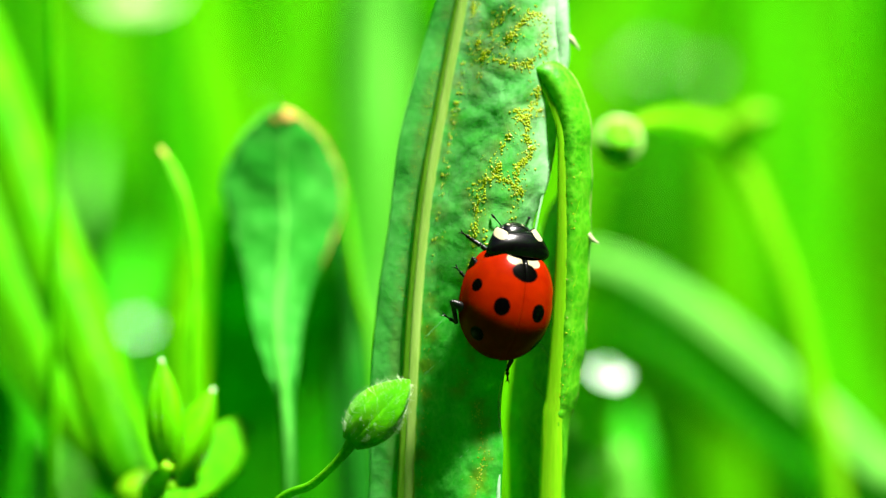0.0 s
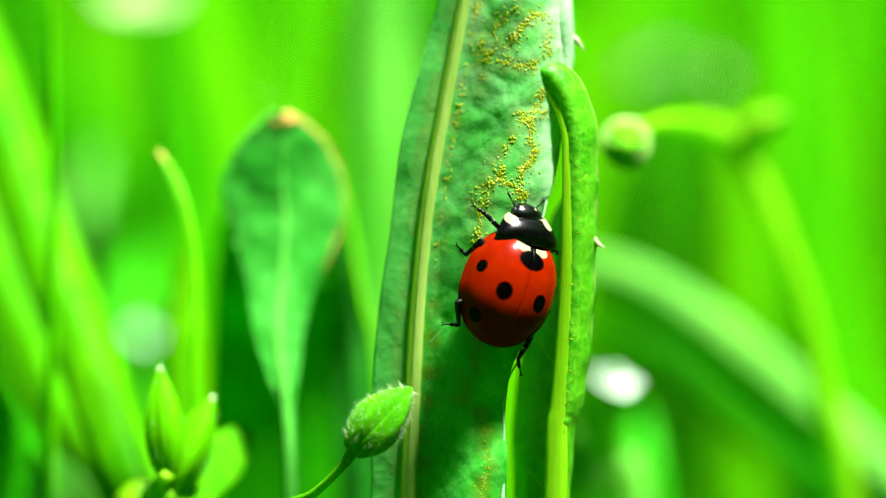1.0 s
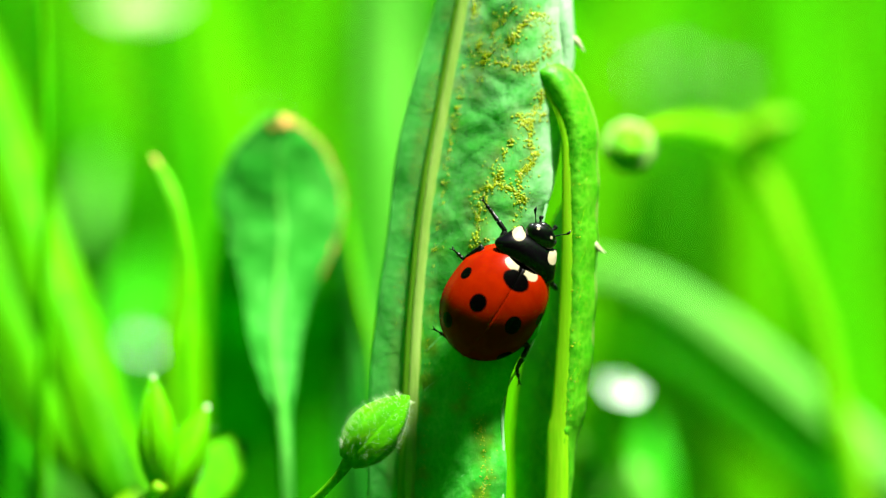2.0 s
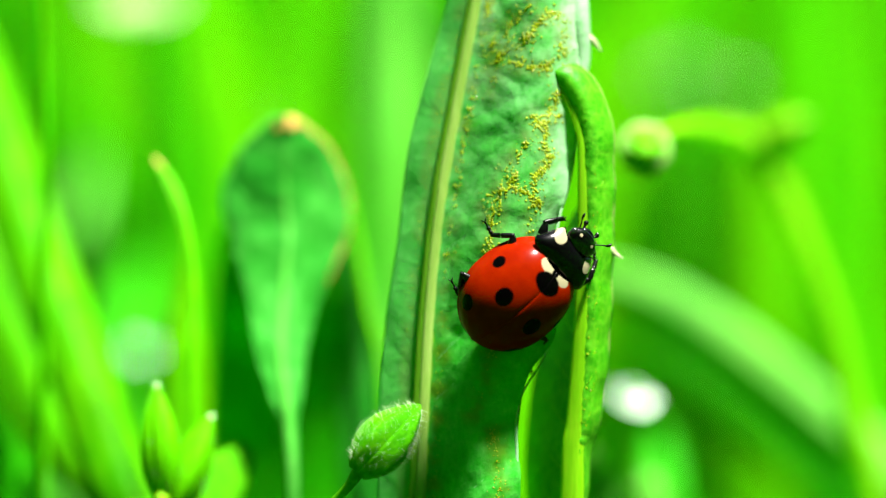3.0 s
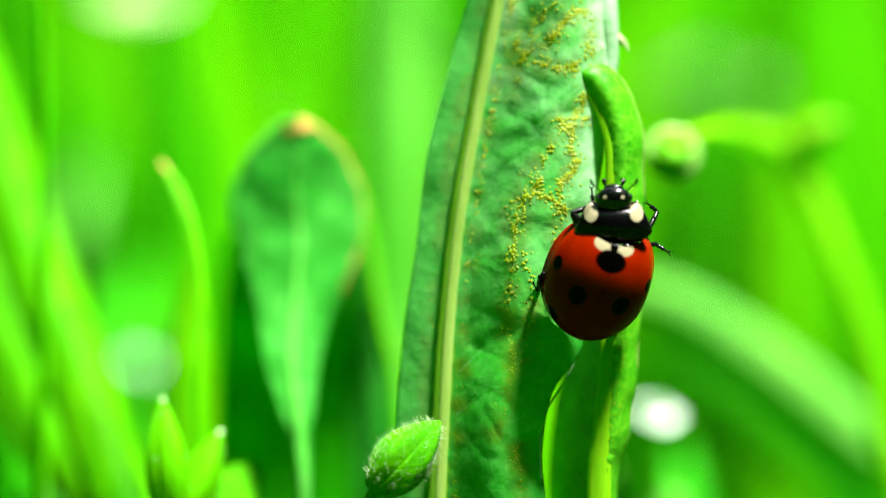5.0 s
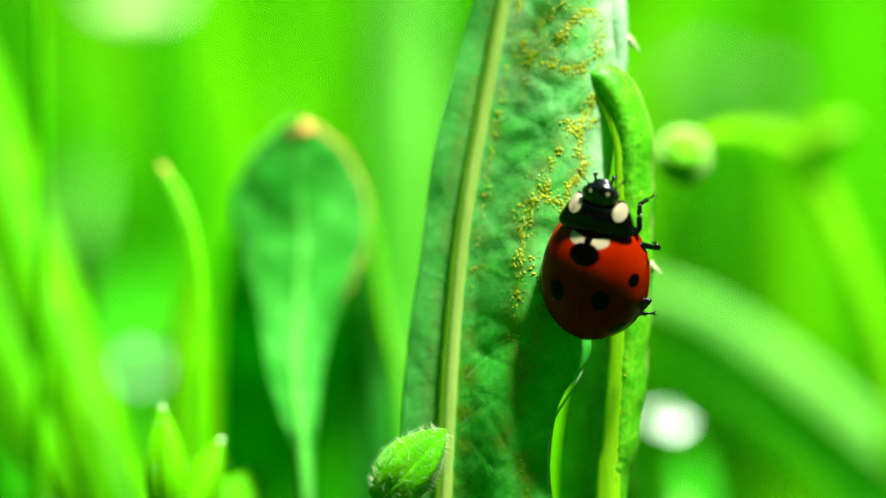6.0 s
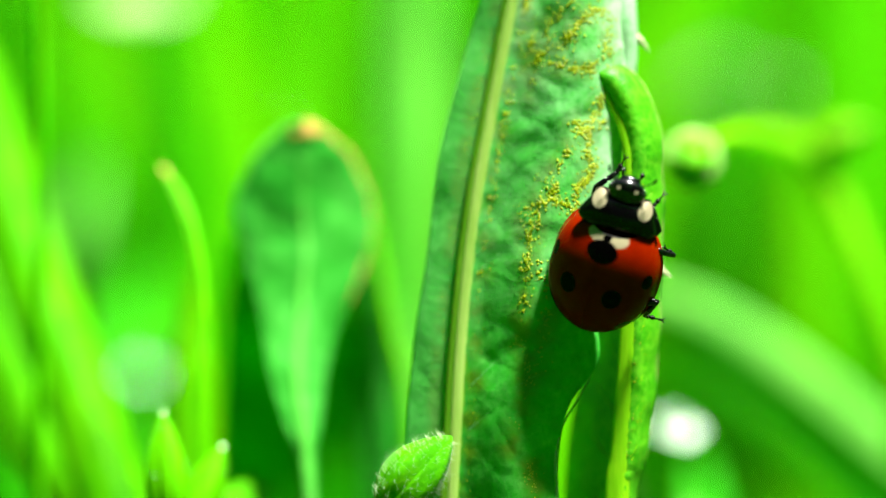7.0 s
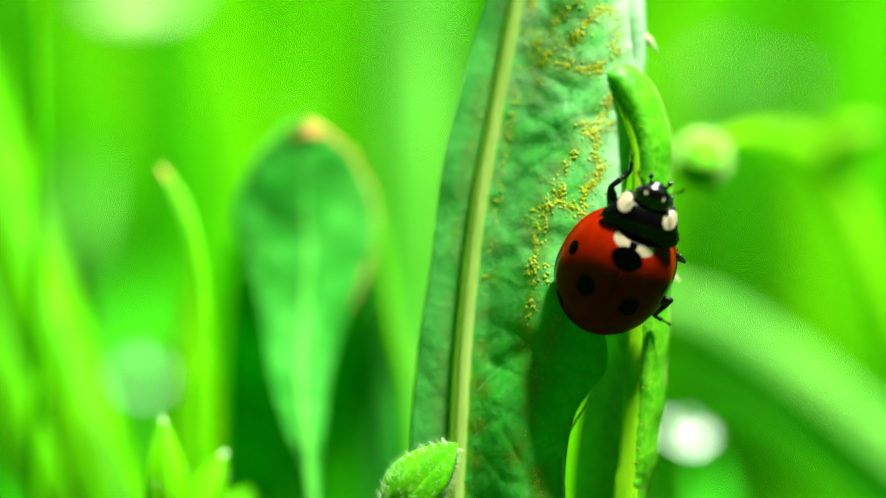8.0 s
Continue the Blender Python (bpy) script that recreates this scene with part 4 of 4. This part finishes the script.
# added below the view so the shell doesn't mirror bright soil
tagged(new("grass", field(5000, under, 0.055, 0.005, 4, 0.5, -1)), "short dense grass added to keep soil out of reflections", "grass", kind="stuff")
tagged(new("grass", field(5000, beside, 0.16, 0.007, 7, 0.4)), "meadow grass at both sides of the plants", "grass", kind="stuff")
tagged(new("grass", field(15000, around, 0.75, 0.020, 3, 0.22)), "tall grass added out of view to block sky light", "grass", kind="stuff")


# ---------------------------------------------------------------- the beetle
LENGTH = 5.86


def half_width(s):
    if s < 0.47:
        return 2.54 * max(1e-4, 1 - ((0.47 - s) / 0.55) ** 2.7) ** 0.5
    return 2.54 * math.sqrt(max(1e-4, 1 - ((s - 0.47) / 0.53) ** 2))


def dome(s):
    d = 0.60 if s < 0.45 else 0.56
    return 2.19 * math.sqrt(max(1e-4, 1 - ((s - 0.45) / d) ** 2))


INK = (0.0005, 0.0004, 0.0004)
IVORY = (0.20, 0.18, 0.11)
RED = marked("red_shell", (0.115, 0.0040, 0.0001), (0.150, 0.0060, 0.0001), [
    ((0.46, 2.72, 1.45), 0.46, IVORY, (0.85, 1.35, 0.6)), ((-0.46, 2.72, 1.45), 0.46, IVORY, (0.85, 1.35, 0.6)),
    ((0.0, 2.70, 1.55), 0.20, INK, (1, 0.7, 0.6)),
    ((0.0, 2.08, 1.88), 0.62, INK, (0.82, 1.1, 0.9)),
    ((-2.29, 0.99, 0.88), 0.36, INK, (1, 1, 1)), ((2.29, 0.99, 0.88), 0.36, INK, (1, 1, 1)),
    ((-1.09, 0.03, 1.97), 0.46, INK, (1, 0.9, 1)), ((1.09, 0.03, 1.97), 0.46, INK, (1, 0.9, 1)),
    ((-1.79, -1.60, 0.80), 0.44, INK, (1, 1, 1)), ((1.79, -1.60, 0.80), 0.44, INK, (1, 1, 1))], 0.24, 0.03, 0.02)
COLLAR = marked("black_collar", INK, (0.0009, 0.0009, 0.0012), [
    ((-1.10, 1.30, 0.50), 0.36, IVORY, (1.05, 0.8, 0.5)), ((1.10, 1.30, 0.50), 0.36, IVORY, (1.05, 0.8, 0.5))], 0.24, 0.12, 0.10)
FACE = marked("black_face", INK, (0.0009, 0.0009, 0.0012), [
    ((-0.42, 0.22, 0.42), 0.09, IVORY, (1, 1, 0.6)), ((0.42, 0.22, 0.42), 0.09, IVORY, (1, 1, 0.6))], 0.20, 0.35, 0.2)

ladybird = tagged(new("ladybird"), "red seven-spotted ladybird climbing over green leaves", "beetle")


def local(name, bm, mat, parent, label=""):
    """A part modelled in its parent's own space."""
    bmesh.ops.scale(bm, vec=(MM, MM, MM), verts=bm.verts)
    bmesh.ops.recalc_face_normals(bm, faces=bm.faces)
    me = bpy.data.meshes.new(name)
    bm.to_mesh(me)
    bm.free()
    for p in me.polygons:
        p.use_smooth = True
    me.materials.append(mat)
    ob = new(name, me)
    ob.parent = parent
    if label:
        ob["label"] = label
    return ob


def shell_rows(sign):
    """Half of the dome, from the seam outwards and down to a thin flared rim."""
    rows = []
    for i in range(113):
        s = 0.5 - 0.5 * math.cos(math.pi * (i / 112))
        w, h = half_width(s), dome(s)
        row = []
        for k in range(57):
            a = radians(100 * k / 56)
            flare = 0.11 * max(0, (k - 46) / 10) ** 2
            seam = 0.018 * math.exp(-(k / 1.6) ** 2)
            side = math.sin(min(a, math.pi / 2))
            y = LENGTH * (0.5 - s) * (0.93 if s > 0.5 else 1.0) + max(0, 1 - s / 0.3) ** 2 * (0.34 * side ** 2 - 0.16)
            row.append(Vector((sign * (w * side + flare + 0.0015), y, h * math.cos(a) - seam)))
        rows.append(row)
    return rows


def ellipsoid(bm, centre, size, rx=0.0, detail=3):
    m = Matrix.Translation(centre) @ Matrix.Rotation(rx, 4, "X") @ Matrix.Diagonal((*size, 1))
    bmesh.ops.create_icosphere(bm, subdivisions=detail, radius=1.0, matrix=m)


for sign in (-1, 1):
    bm = bmesh.new()
    grid(bm, shell_rows(sign))
    e = local("wing_case", bm, RED, ladybird, "glossy red wing case with black spots")
    mod = e.modifiers.new("thickness", "SOLIDIFY")
    mod.thickness, mod.offset = 0.08 * MM, -1.0
bm = bmesh.new()
ellipsoid(bm, (0, -0.1, 0.12), (2.15, 2.6, 0.55))
local("belly", bm, BELLY, ladybird, "dark underside")

# neck shield, turning on the body, with the head on it
NECK = Vector((0, 2.80, 0.42))
bm = bmesh.new()
rows = []
for i in range(25):
    s = i / 24
    w = lerp_table([(0, 1.50), (0.12, 1.80), (0.26, 1.87), (0.5, 1.70), (0.75, 1.44), (0.9, 1.28), (1.0, 1.12)], s)
    h = lerp_table([(0, 0.45), (0.12, 0.70), (0.4, 0.92), (0.7, 0.84), (0.92, 0.66), (1.0, 0.50)], s)
    row = []
    for k in range(41):
        f = k / 40 * 2 - 1
        ear = 0.42 * max(0, abs(f) - 0.45) * max(0, (s - 0.45) / 0.55)
        notch = 0.12 * (1 - f * f) * s ** 3
        y = -0.02 + 1.58 * s + ear - notch - 0.26 * (1 - f * f) * (1 - s) ** 2
        rim = 0.07 * max(0, (abs(f) - 0.86) / 0.14)
        row.append(Vector((w * math.sin(f * math.pi / 2), y, h * max(0.0, math.cos(f * math.pi / 2)) ** 0.72 + rim)))
    rows.append(row)
rows.insert(0, [Vector((p.x * 0.8, p.y + 0.05, 0.0)) for p in rows[0]])
rows.append([Vector((p.x * 0.75, p.y - 0.1, 0.0)) for p in rows[-1]])
grid(bm, rows)
shield = local("neck_shield", bm, COLLAR, ladybird, "black neck shield with two ivory corner patches")
bm = bmesh.new()
ellipsoid(bm, (0, 0, 0.10), (0.90, 0.66, 0.46))
ellipsoid(bm, (0, 0.44, -0.02), (0.52, 0.34, 0.28))
HEAD = [(local("head", bm, FACE, shield, "black head with two white dots"), pose(0, 1.84 * MM, 0.14 * MM))]
for sign in (-1, 1):
    bm = bmesh.new()
    ellipsoid(bm, (sign * 0.72, 1.92, 0.28), (0.20, 0.28, 0.24), 0, 2)
    HEAD.append((local("eye", bm, EYE, shield), Matrix()))
    bm = bmesh.new()
    tube(bm, [(sign * 0.55, 2.2, 0.2), (sign * 0.82, 2.5, 0.36), (sign * 1.05, 2.72, 0.5), (sign * 1.12, 2.95, 0.5)], [0.045, 0.032, 0.035, 0.075, 0.03], 20, 7)
    HEAD.append((local("antenna", bm, BLACK, shield, "short clubbed feeler"), Matrix()))
    bm = bmesh.new()
    tube(bm, [(sign * 0.30, 2.30, 0.05), (sign * 0.42, 2.58, 0.02), (sign * 0.46, 2.72, -0.06), (sign * 0.38, 2.82, -0.1)], [0.08, 0.07, 0.13, 0.05], 14, 7)
    HEAD.append((local("mouth_feeler", bm, BLACK, shield), Matrix()))

# legs: a hip joint on the belly, then thigh, shin and foot, each turning at its joint
HIPS = {"front": (0.9, 2.3, 0.0), "middle": (1.1, 0.75, -0.05), "hind": (1.0, -0.75, -0.05)}
LENGTHS = {"front": (1.5, 1.15, 0.95), "middle": (1.6, 1.2, 0.95), "hind": (1.7, 1.35, 1.0)}
LEGS = {}
for sign, side in ((-1, "left"), (1, "right")):
    for place, hip in HIPS.items():
        thigh, shin, foot = LENGTHS[place]
        bm = bmesh.new()
        ellipsoid(bm, (sign * hip[0], hip[1], hip[2]), (0.34, 0.24, 0.22), 0, 2)
        leg = local("leg", bm, BLACK, ladybird, "jointed black leg")
        bm = bmesh.new()
        tube(bm, [(0, 0, 0), (0, -0.4 * thigh, 0.02), (0, -thigh, 0)], [0.13, 0.24, 0.25, 0.17], 16, 10, 0.85)
        upper = local("thigh", bm, BLACK, leg)
        bm = bmesh.new()
        tube(bm, [(0, -0.06, 0), (0, 0.5 * shin, 0.03), (0, shin, 0)], [0.12, 0.14, 0.13, 0.10], 14, 9)
        for c in (-1, 1):
            tube(bm, [(c * 0.06, shin - 0.05, 0), (c * 0.12, shin + 0.1, -0.03)], [0.025, 0.006], 4, 5)
        lower = local("shin", bm, BLACK, leg)
        bm = bmesh.new()
        tube(bm, [(0, -0.03, 0), (0, 0.12, -0.01), (0, 0.26, 0)], [0.06, 0.11, 0.07], 8, 8)
        tube(bm, [(0, 0.24, 0), (0, 0.36, -0.01), (0, 0.48, 0)], [0.06, 0.12, 0.08], 8, 8)
        tube(bm, [(0, 0.46, 0), (0, 0.62, 0.02), (0, foot - 0.14, 0)], [0.045, 0.045, 0.06], 8, 7)
        for c in (-1, 1):
            tube(bm, [(0, foot - 0.16, 0), (c * 0.09, foot - 0.05, 0.02), (c * 0.12, foot + 0.02, -0.07)], [0.04, 0.028, 0.008], 6, 5)
        end = local("foot", bm, BLACK, leg)
        LEGS[side, place] = (Vector((sign * hip[0], hip[1], hip[2])), LENGTHS[place], upper, lower, end)


# ---------------------------------------------------------------- what moves
def beetle_pose(x, y, z, heading, roll, pitch):
    """Heading: degrees clockwise from straight up the leaf; roll and pitch on its own axes."""
    return Matrix.Translation(P(x, y, z)) @ pose(0, 0, 0, 90) @ pose(0, 0, 0, 0, 0, -heading) @ pose(0, 0, 0, pitch) @ pose(0, 0, 0, 0, roll)


# seconds, place in mm, heading, roll, pitch; turn, nod and lean of the neck shield
STEPS = [
    (0.0, 3.46, -0.20, -3.34, 9.51, 22.57, -3.93, -8.05, -14.84, 1.78),
    (0.5, 3.29, -0.21, -2.77, 14.91, 23.97, -5.94, -4.80, -22.51, -1.51),
    (1.0, 3.26, -0.20, -2.30, 17.81, 24.73, -6.38, -11.56, -16.01, 3.92),
    (1.5, 2.55, -0.19, -2.83, 30.10, 9.66, -2.50, -3.09, -0.14, 15.03),
    (2.0, 2.52, -0.20, -2.69, 32.69, 9.86, 0.86, 2.32, -8.71, 3.53),
    (3.5, 3.36, -0.43, -1.61, 52.33, 22.25, 3.15, -1.02, -7.61, 4.00),
    (4.0, 3.97, -0.50, -1.40, 43.81, 18.86, 10.34, -8.50, -9.58, 1.88),
    (4.5, 4.80, -0.55, -0.54, 41.17, 20.15, 14.69, -14.00, -9.94, -0.92),
    (4.7, 5.78, -0.57, -0.59, 28.47, 20.42, 16.85, -17.38, -12.50, -4.92),
    (5.8, 5.39, -0.60, -0.38, 4.49, -15.06, 21.88, -3.64, -0.55, 5.09),
    (6.0, 5.23, -0.60, -0.21, 6.46, -19.88, 21.55, 0.04, -3.18, 4.33),
    (6.5, 5.13, -0.60, 0.24, 13.86, -19.66, 23.21, 2.16, -3.32, 8.54),
    (7.0, 5.23, -0.60, 0.34, 16.82, -11.46, 27.04, -1.30, -7.90, 11.64),
    (7.5, 5.23, -0.59, 0.43, 23.17, 0.07, 28.86, -2.32, -10.26, 8.21),
    (8.0, 5.28, -0.60, 0.39, 28.20, 5.57, 25.80, -3.58, -9.64, 0.20),
]
# seconds, and how far the head is drawn in and bowed
TUCK = [(0, 0.85), (0.5, 0.8), (0.8, 0.6), (1.0, 0.35), (1.25, 0.0), (8, 0.0)]
# seconds, then knee, ankle and toe in the beetle's own space, in mm
STRIDE = {
    ("left", "front"): [
        (0, -1.39, 2.93, -0.12, -2.07, 3.30, -0.50, -3.12, 3.76, -0.60),
        (0.5, -1.41, 3.29, -0.12, -2.14, 3.30, -0.50, -3.55, 3.55, -0.60),
        (1, -1.47, 3.31, -0.12, -2.55, 3.79, -0.20, -4.26, 4.21, -0.30),
        (1.5, -1.65, 3.95, -0.12, -2.56, 4.43, -0.50, -4.09, 5.18, -0.60),
        (2, -1.60, 3.92, -0.12, -2.55, 4.33, -0.50, -4.20, 4.96, -0.60),
        (3.5, -1.97, 4.04, -0.12, -1.26, 3.98, -0.50, -0.81, 3.98, -0.65),
        (4, -2.18, 4.04, -0.12, -1.86, 4.99, -0.50, -1.84, 5.40, -0.65),
        (4.5, -2.33, 3.45, -0.12, -1.57, 3.90, -0.50, -1.67, 4.30, -0.65),
        (4.7, -2.36, 3.39, -0.12, -1.65, 3.74, -0.50, -1.63, 4.13, -0.65),
        (5.8, -1.30, 2.90, 0.00, -0.70, 3.30, -0.20, -0.30, 3.60, -0.40),
        (6.5, -1.30, 2.90, 0.00, -0.70, 3.30, -0.20, -0.30, 3.60, -0.40),
        (7, -1.54, 4.09, -0.12, -0.95, 4.85, -0.50, -0.79, 5.46, -0.65),
        (7.5, -1.78, 4.25, -0.12, -1.32, 4.82, -0.50, -1.20, 5.36, -0.65),
        (8, -2.00, 4.07, -0.12, -1.66, 4.64, -0.50, -1.59, 5.20, -0.65),
    ],
    ("left", "middle"): [
        (0, -2.31, 2.42, -0.12, -2.34, 1.61, -0.50, -3.06, 1.85, -0.65),
        (0.5, -2.34, 2.65, -0.12, -3.65, 2.52, -0.20, -5.04, 3.06, -0.30),
        (1, -2.31, 2.42, -0.12, -2.50, 1.81, -0.50, -3.50, 1.78, -0.60),
        (1.5, -2.17, 2.63, -0.12, -2.49, 1.94, -0.50, -3.23, 1.95, -0.65),
        (2, -2.17, 2.56, -0.12, -2.47, 1.63, -0.50, -3.09, 1.61, -0.65),
        (3.5, -2.55, 2.34, -0.12, -2.98, 1.91, -0.50, -4.17, 1.95, -0.60),
        (4, -2.21, 2.54, -0.12, -2.21, 2.09, -0.50, -3.33, 2.23, -0.60),
        (4.5, -2.47, 1.82, -0.12, -2.29, 1.33, -0.50, -2.97, 1.11, -0.65),
        (4.7, -1.70, 0.80, 0.00, -1.50, 0.00, -0.30, -1.60, -0.60, -0.45),
        (5.8, -1.70, 0.80, 0.00, -1.50, 0.00, -0.30, -1.60, -0.60, -0.45),
        (8, -1.70, 0.80, 0.00, -1.50, 0.00, -0.30, -1.60, -0.60, -0.45),
    ],
    ("left", "hind"): [
        (0, -3.14, -0.08, -0.12, -2.62, -0.89, -0.50, -3.66, -0.70, -0.60),
        (0.5, -2.77, -0.61, -0.12, -2.28, -1.68, -0.50, -3.16, -1.74, -0.65),
        (1, -2.58, -1.17, -0.12, -1.87, -2.25, -0.50, -2.86, -2.48, -0.60),
        (1.5, -2.44, -0.94, -0.12, -1.57, -2.15, -0.20, -1.86, -2.11, -0.65),
        (2, -1.97, -1.59, -0.12, -1.22, -2.22, -0.50, -1.65, -2.40, -0.65),
        (3.5, -3.05, -0.44, -0.12, -2.47, -1.20, -0.50, -3.67, -0.97, -0.60),
        (4, -2.81, -0.15, -0.12, -2.51, -1.20, -0.50, -3.86, -1.09, -0.60),
        (4.5, -2.59, 0.56, -0.12, -2.76, 0.23, -0.50, -4.06, 0.68, -0.60),
        (4.7, -2.97, 0.29, -0.12, -2.92, -0.13, -0.50, -3.70, 0.41, -0.65),
        (5.8, -1.40, -1.20, 0.00, -1.20, -1.80, -0.30, -1.30, -2.20, -0.45),
        (8, -1.40, -1.20, 0.00, -1.20, -1.80, -0.30, -1.30, -2.20, -0.45),
    ],
    ("right", "front"): [
        (0, 1.30, 2.90, 0.00, 0.70, 3.30, -0.20, 0.30, 3.60, -0.40),
        (2, 1.30, 2.90, 0.00, 0.70, 3.30, -0.20, 0.30, 3.60, -0.40),
        (3.5, 2.30, 3.88, -0.12, 2.27, 4.47, -0.50, 1.41, 5.48, -0.60),
        (4, 2.09, 3.34, -0.12, 2.23, 3.79, -0.50, 1.76, 4.62, -0.60),
        (4.5, 1.82, 3.98, -0.12, 1.68, 4.34, -0.50, 1.08, 4.44, -0.65),
        (4.7, 1.56, 3.61, -0.12, 1.72, 3.83, -0.50, 1.38, 4.00, -0.65),
        (5.8, 1.82, 3.20, -0.12, 1.63, 4.18, -0.50, 2.22, 4.86, -0.65),
        (6, 1.91, 3.20, -0.12, 1.65, 4.16, -0.50, 2.28, 4.83, -0.65),
        (6.5, 2.04, 3.21, -0.12, 1.46, 3.90, -0.50, 1.85, 4.73, -0.65),
        (7, 1.91, 3.21, -0.12, 1.23, 4.19, -0.20, 1.50, 4.72, -0.65),
        (7.5, 1.85, 3.17, -0.12, 0.93, 4.42, -0.20, 1.21, 4.70, -0.65),
        (8, 1.82, 3.13, -0.12, 0.88, 4.33, -0.20, 0.74, 4.75, -0.65),
    ],
    ("right", "middle"): [
        (0, 1.70, 0.80, 0.00, 1.50, 0.00, -0.30, 1.60, -0.60, -0.45),
        (1, 1.64, 3.25, -0.12, 2.13, 3.25, -0.50, 2.42, 3.24, -0.65),
        (1.5, 1.65, 2.94, -0.12, 1.99, 2.91, -0.50, 2.19, 2.92, -0.65),
        (2, 1.70, 2.89, -0.12, 2.05, 2.84, -0.50, 2.27, 2.86, -0.65),
        (3.5, 1.70, 0.80, 0.00, 1.50, 0.00, -0.30, 1.60, -0.60, -0.45),
        (4.5, 1.70, 0.80, 0.00, 1.50, 0.00, -0.30, 1.60, -0.60, -0.45),
        (4.7, 1.31, 2.44, -0.12, 1.82, 2.54, -0.50, 2.42, 2.50, -0.65),
        (5.8, 2.02, 2.47, -0.12, 2.29, 2.33, -0.50, 2.58, 2.41, -0.65),
        (6, 2.06, 2.47, -0.12, 2.31, 2.32, -0.50, 2.64, 2.41, -0.65),
        (6.5, 1.89, 2.34, -0.12, 2.36, 2.14, -0.50, 2.49, 2.29, -0.65),
        (7, 2.12, 2.24, -0.12, 2.39, 2.08, -0.50, 2.38, 2.22, -0.65),
        (7.5, 2.04, 2.34, -0.12, 2.31, 2.07, -0.50, 2.26, 2.19, -0.65),
        (8, 1.97, 2.44, -0.12, 2.31, 2.20, -0.50, 2.22, 2.29, -0.65),
    ],
    ("right", "hind"): [
        (0, 1.07, -1.85, -0.12, 1.03, -2.55, -0.50, 0.98, -3.18, -0.65),
        (0.5, 2.17, -1.43, -0.12, 1.49, -2.79, -0.20, 2.27, -3.62, -0.30),
        (1, 2.21, -1.57, -0.12, 1.80, -3.20, -0.20, 2.61, -4.02, -0.30),
        (1.5, 2.54, -0.31, -0.12, 2.65, -2.02, -0.20, 3.45, -2.63, -0.30),
        (2, 2.72, -0.49, -0.12, 2.90, -2.13, -0.20, 3.67, -2.68, -0.53),
        (3.5, 2.93, 0.15, -0.12, 3.06, -1.45, -0.20, 4.23, -1.57, -0.30),
        (4, 2.70, -0.98, -0.12, 2.49, -2.58, -0.20, 3.58, -3.08, -0.30),
        (4.5, 1.95, -1.39, -0.12, 2.58, -1.62, -0.50, 3.24, -1.68, -0.65),
        (4.7, 0.98, -2.26, -0.12, 1.55, -2.44, -0.50, 2.00, -2.68, -0.65),
        (5.8, 2.73, -0.22, -0.12, 2.23, -0.97, -0.50, 2.62, -1.13, -0.65),
        (6, 2.83, -0.23, -0.12, 2.35, -0.94, -0.50, 2.82, -1.05, -0.65),
        (6.5, 2.81, -0.30, -0.12, 2.55, -1.03, -0.50, 3.24, -1.09, -0.65),
        (7, 2.81, -0.26, -0.12, 2.49, -1.12, -0.50, 3.15, -1.30, -0.65),
        (7.5, 2.86, -0.02, -0.12, 2.54, -1.10, -0.50, 3.32, -1.35, -0.65),
        (8, 2.90, 0.27, -0.12, 2.63, -0.89, -0.50, 3.42, -1.07, -0.65),
    ],
}


def limb(start, way):
    """The pose of a limb that begins at start (mm) and points along way."""
    return Matrix.Translation(start * MM) @ way.to_track_quat("Y", "Z").to_matrix().to_4x4()


def eased(rows):
    """Adds rows on the way where a limb turns far between two rows."""
    made = [rows[0]]
    for (t0, a), (t1, b) in zip(rows, rows[1:]):
        qa, qb = a.to_quaternion(), b.to_quaternion()
        qb.make_compatible(qa)
        n = 1 + int(qa.rotation_difference(qb).angle / radians(55))
        for k in range(1, n):
            f = k / n
            made.append((t0 + (t1 - t0) * f, Matrix.Translation(a.translation.lerp(b.translation, f)) @ qa.slerp(qb, f).to_matrix().to_4x4()))
        made.append((t1, b))
    return made


def motions():
    walk(ladybird, [(row[0], beetle_pose(*row[1:7])) for row in STEPS])
    walk(shield, [(row[0], Matrix.Translation(NECK * MM) @ pose(0, 0, 0, row[8], 0, -row[7]) @ pose(0, 0, 0, 0, row[9])) for row in STEPS])
    bow = Matrix.Translation((0, 1.4 * MM, 0.2 * MM))
    for ob, rest in HEAD:
        walk(ob, [(t, bow @ pose(0, -0.3 * f * MM, -0.12 * f * MM, -38 * f) @ bow.inverted() @ rest) for t, f in TUCK])
    for key, (hip, (thigh, shin, foot), upper, lower, end) in LEGS.items():
        tracks = ([], [], [])
        for t, *c in STRIDE[key]:
            knee, ankle, toe = Vector(c[0:3]), Vector(c[3:6]), Vector(c[6:9])
            way = (ankle - knee).normalized()
            joint = knee + way * shin
            for rows, m in zip(tracks, (limb(knee, knee - hip), limb(knee, way), limb(joint, toe - joint))):
                rows.append((t, m))
        for ob, rows in zip((upper, lower, end), tracks):
            walk(ob, eased(rows))


motions()
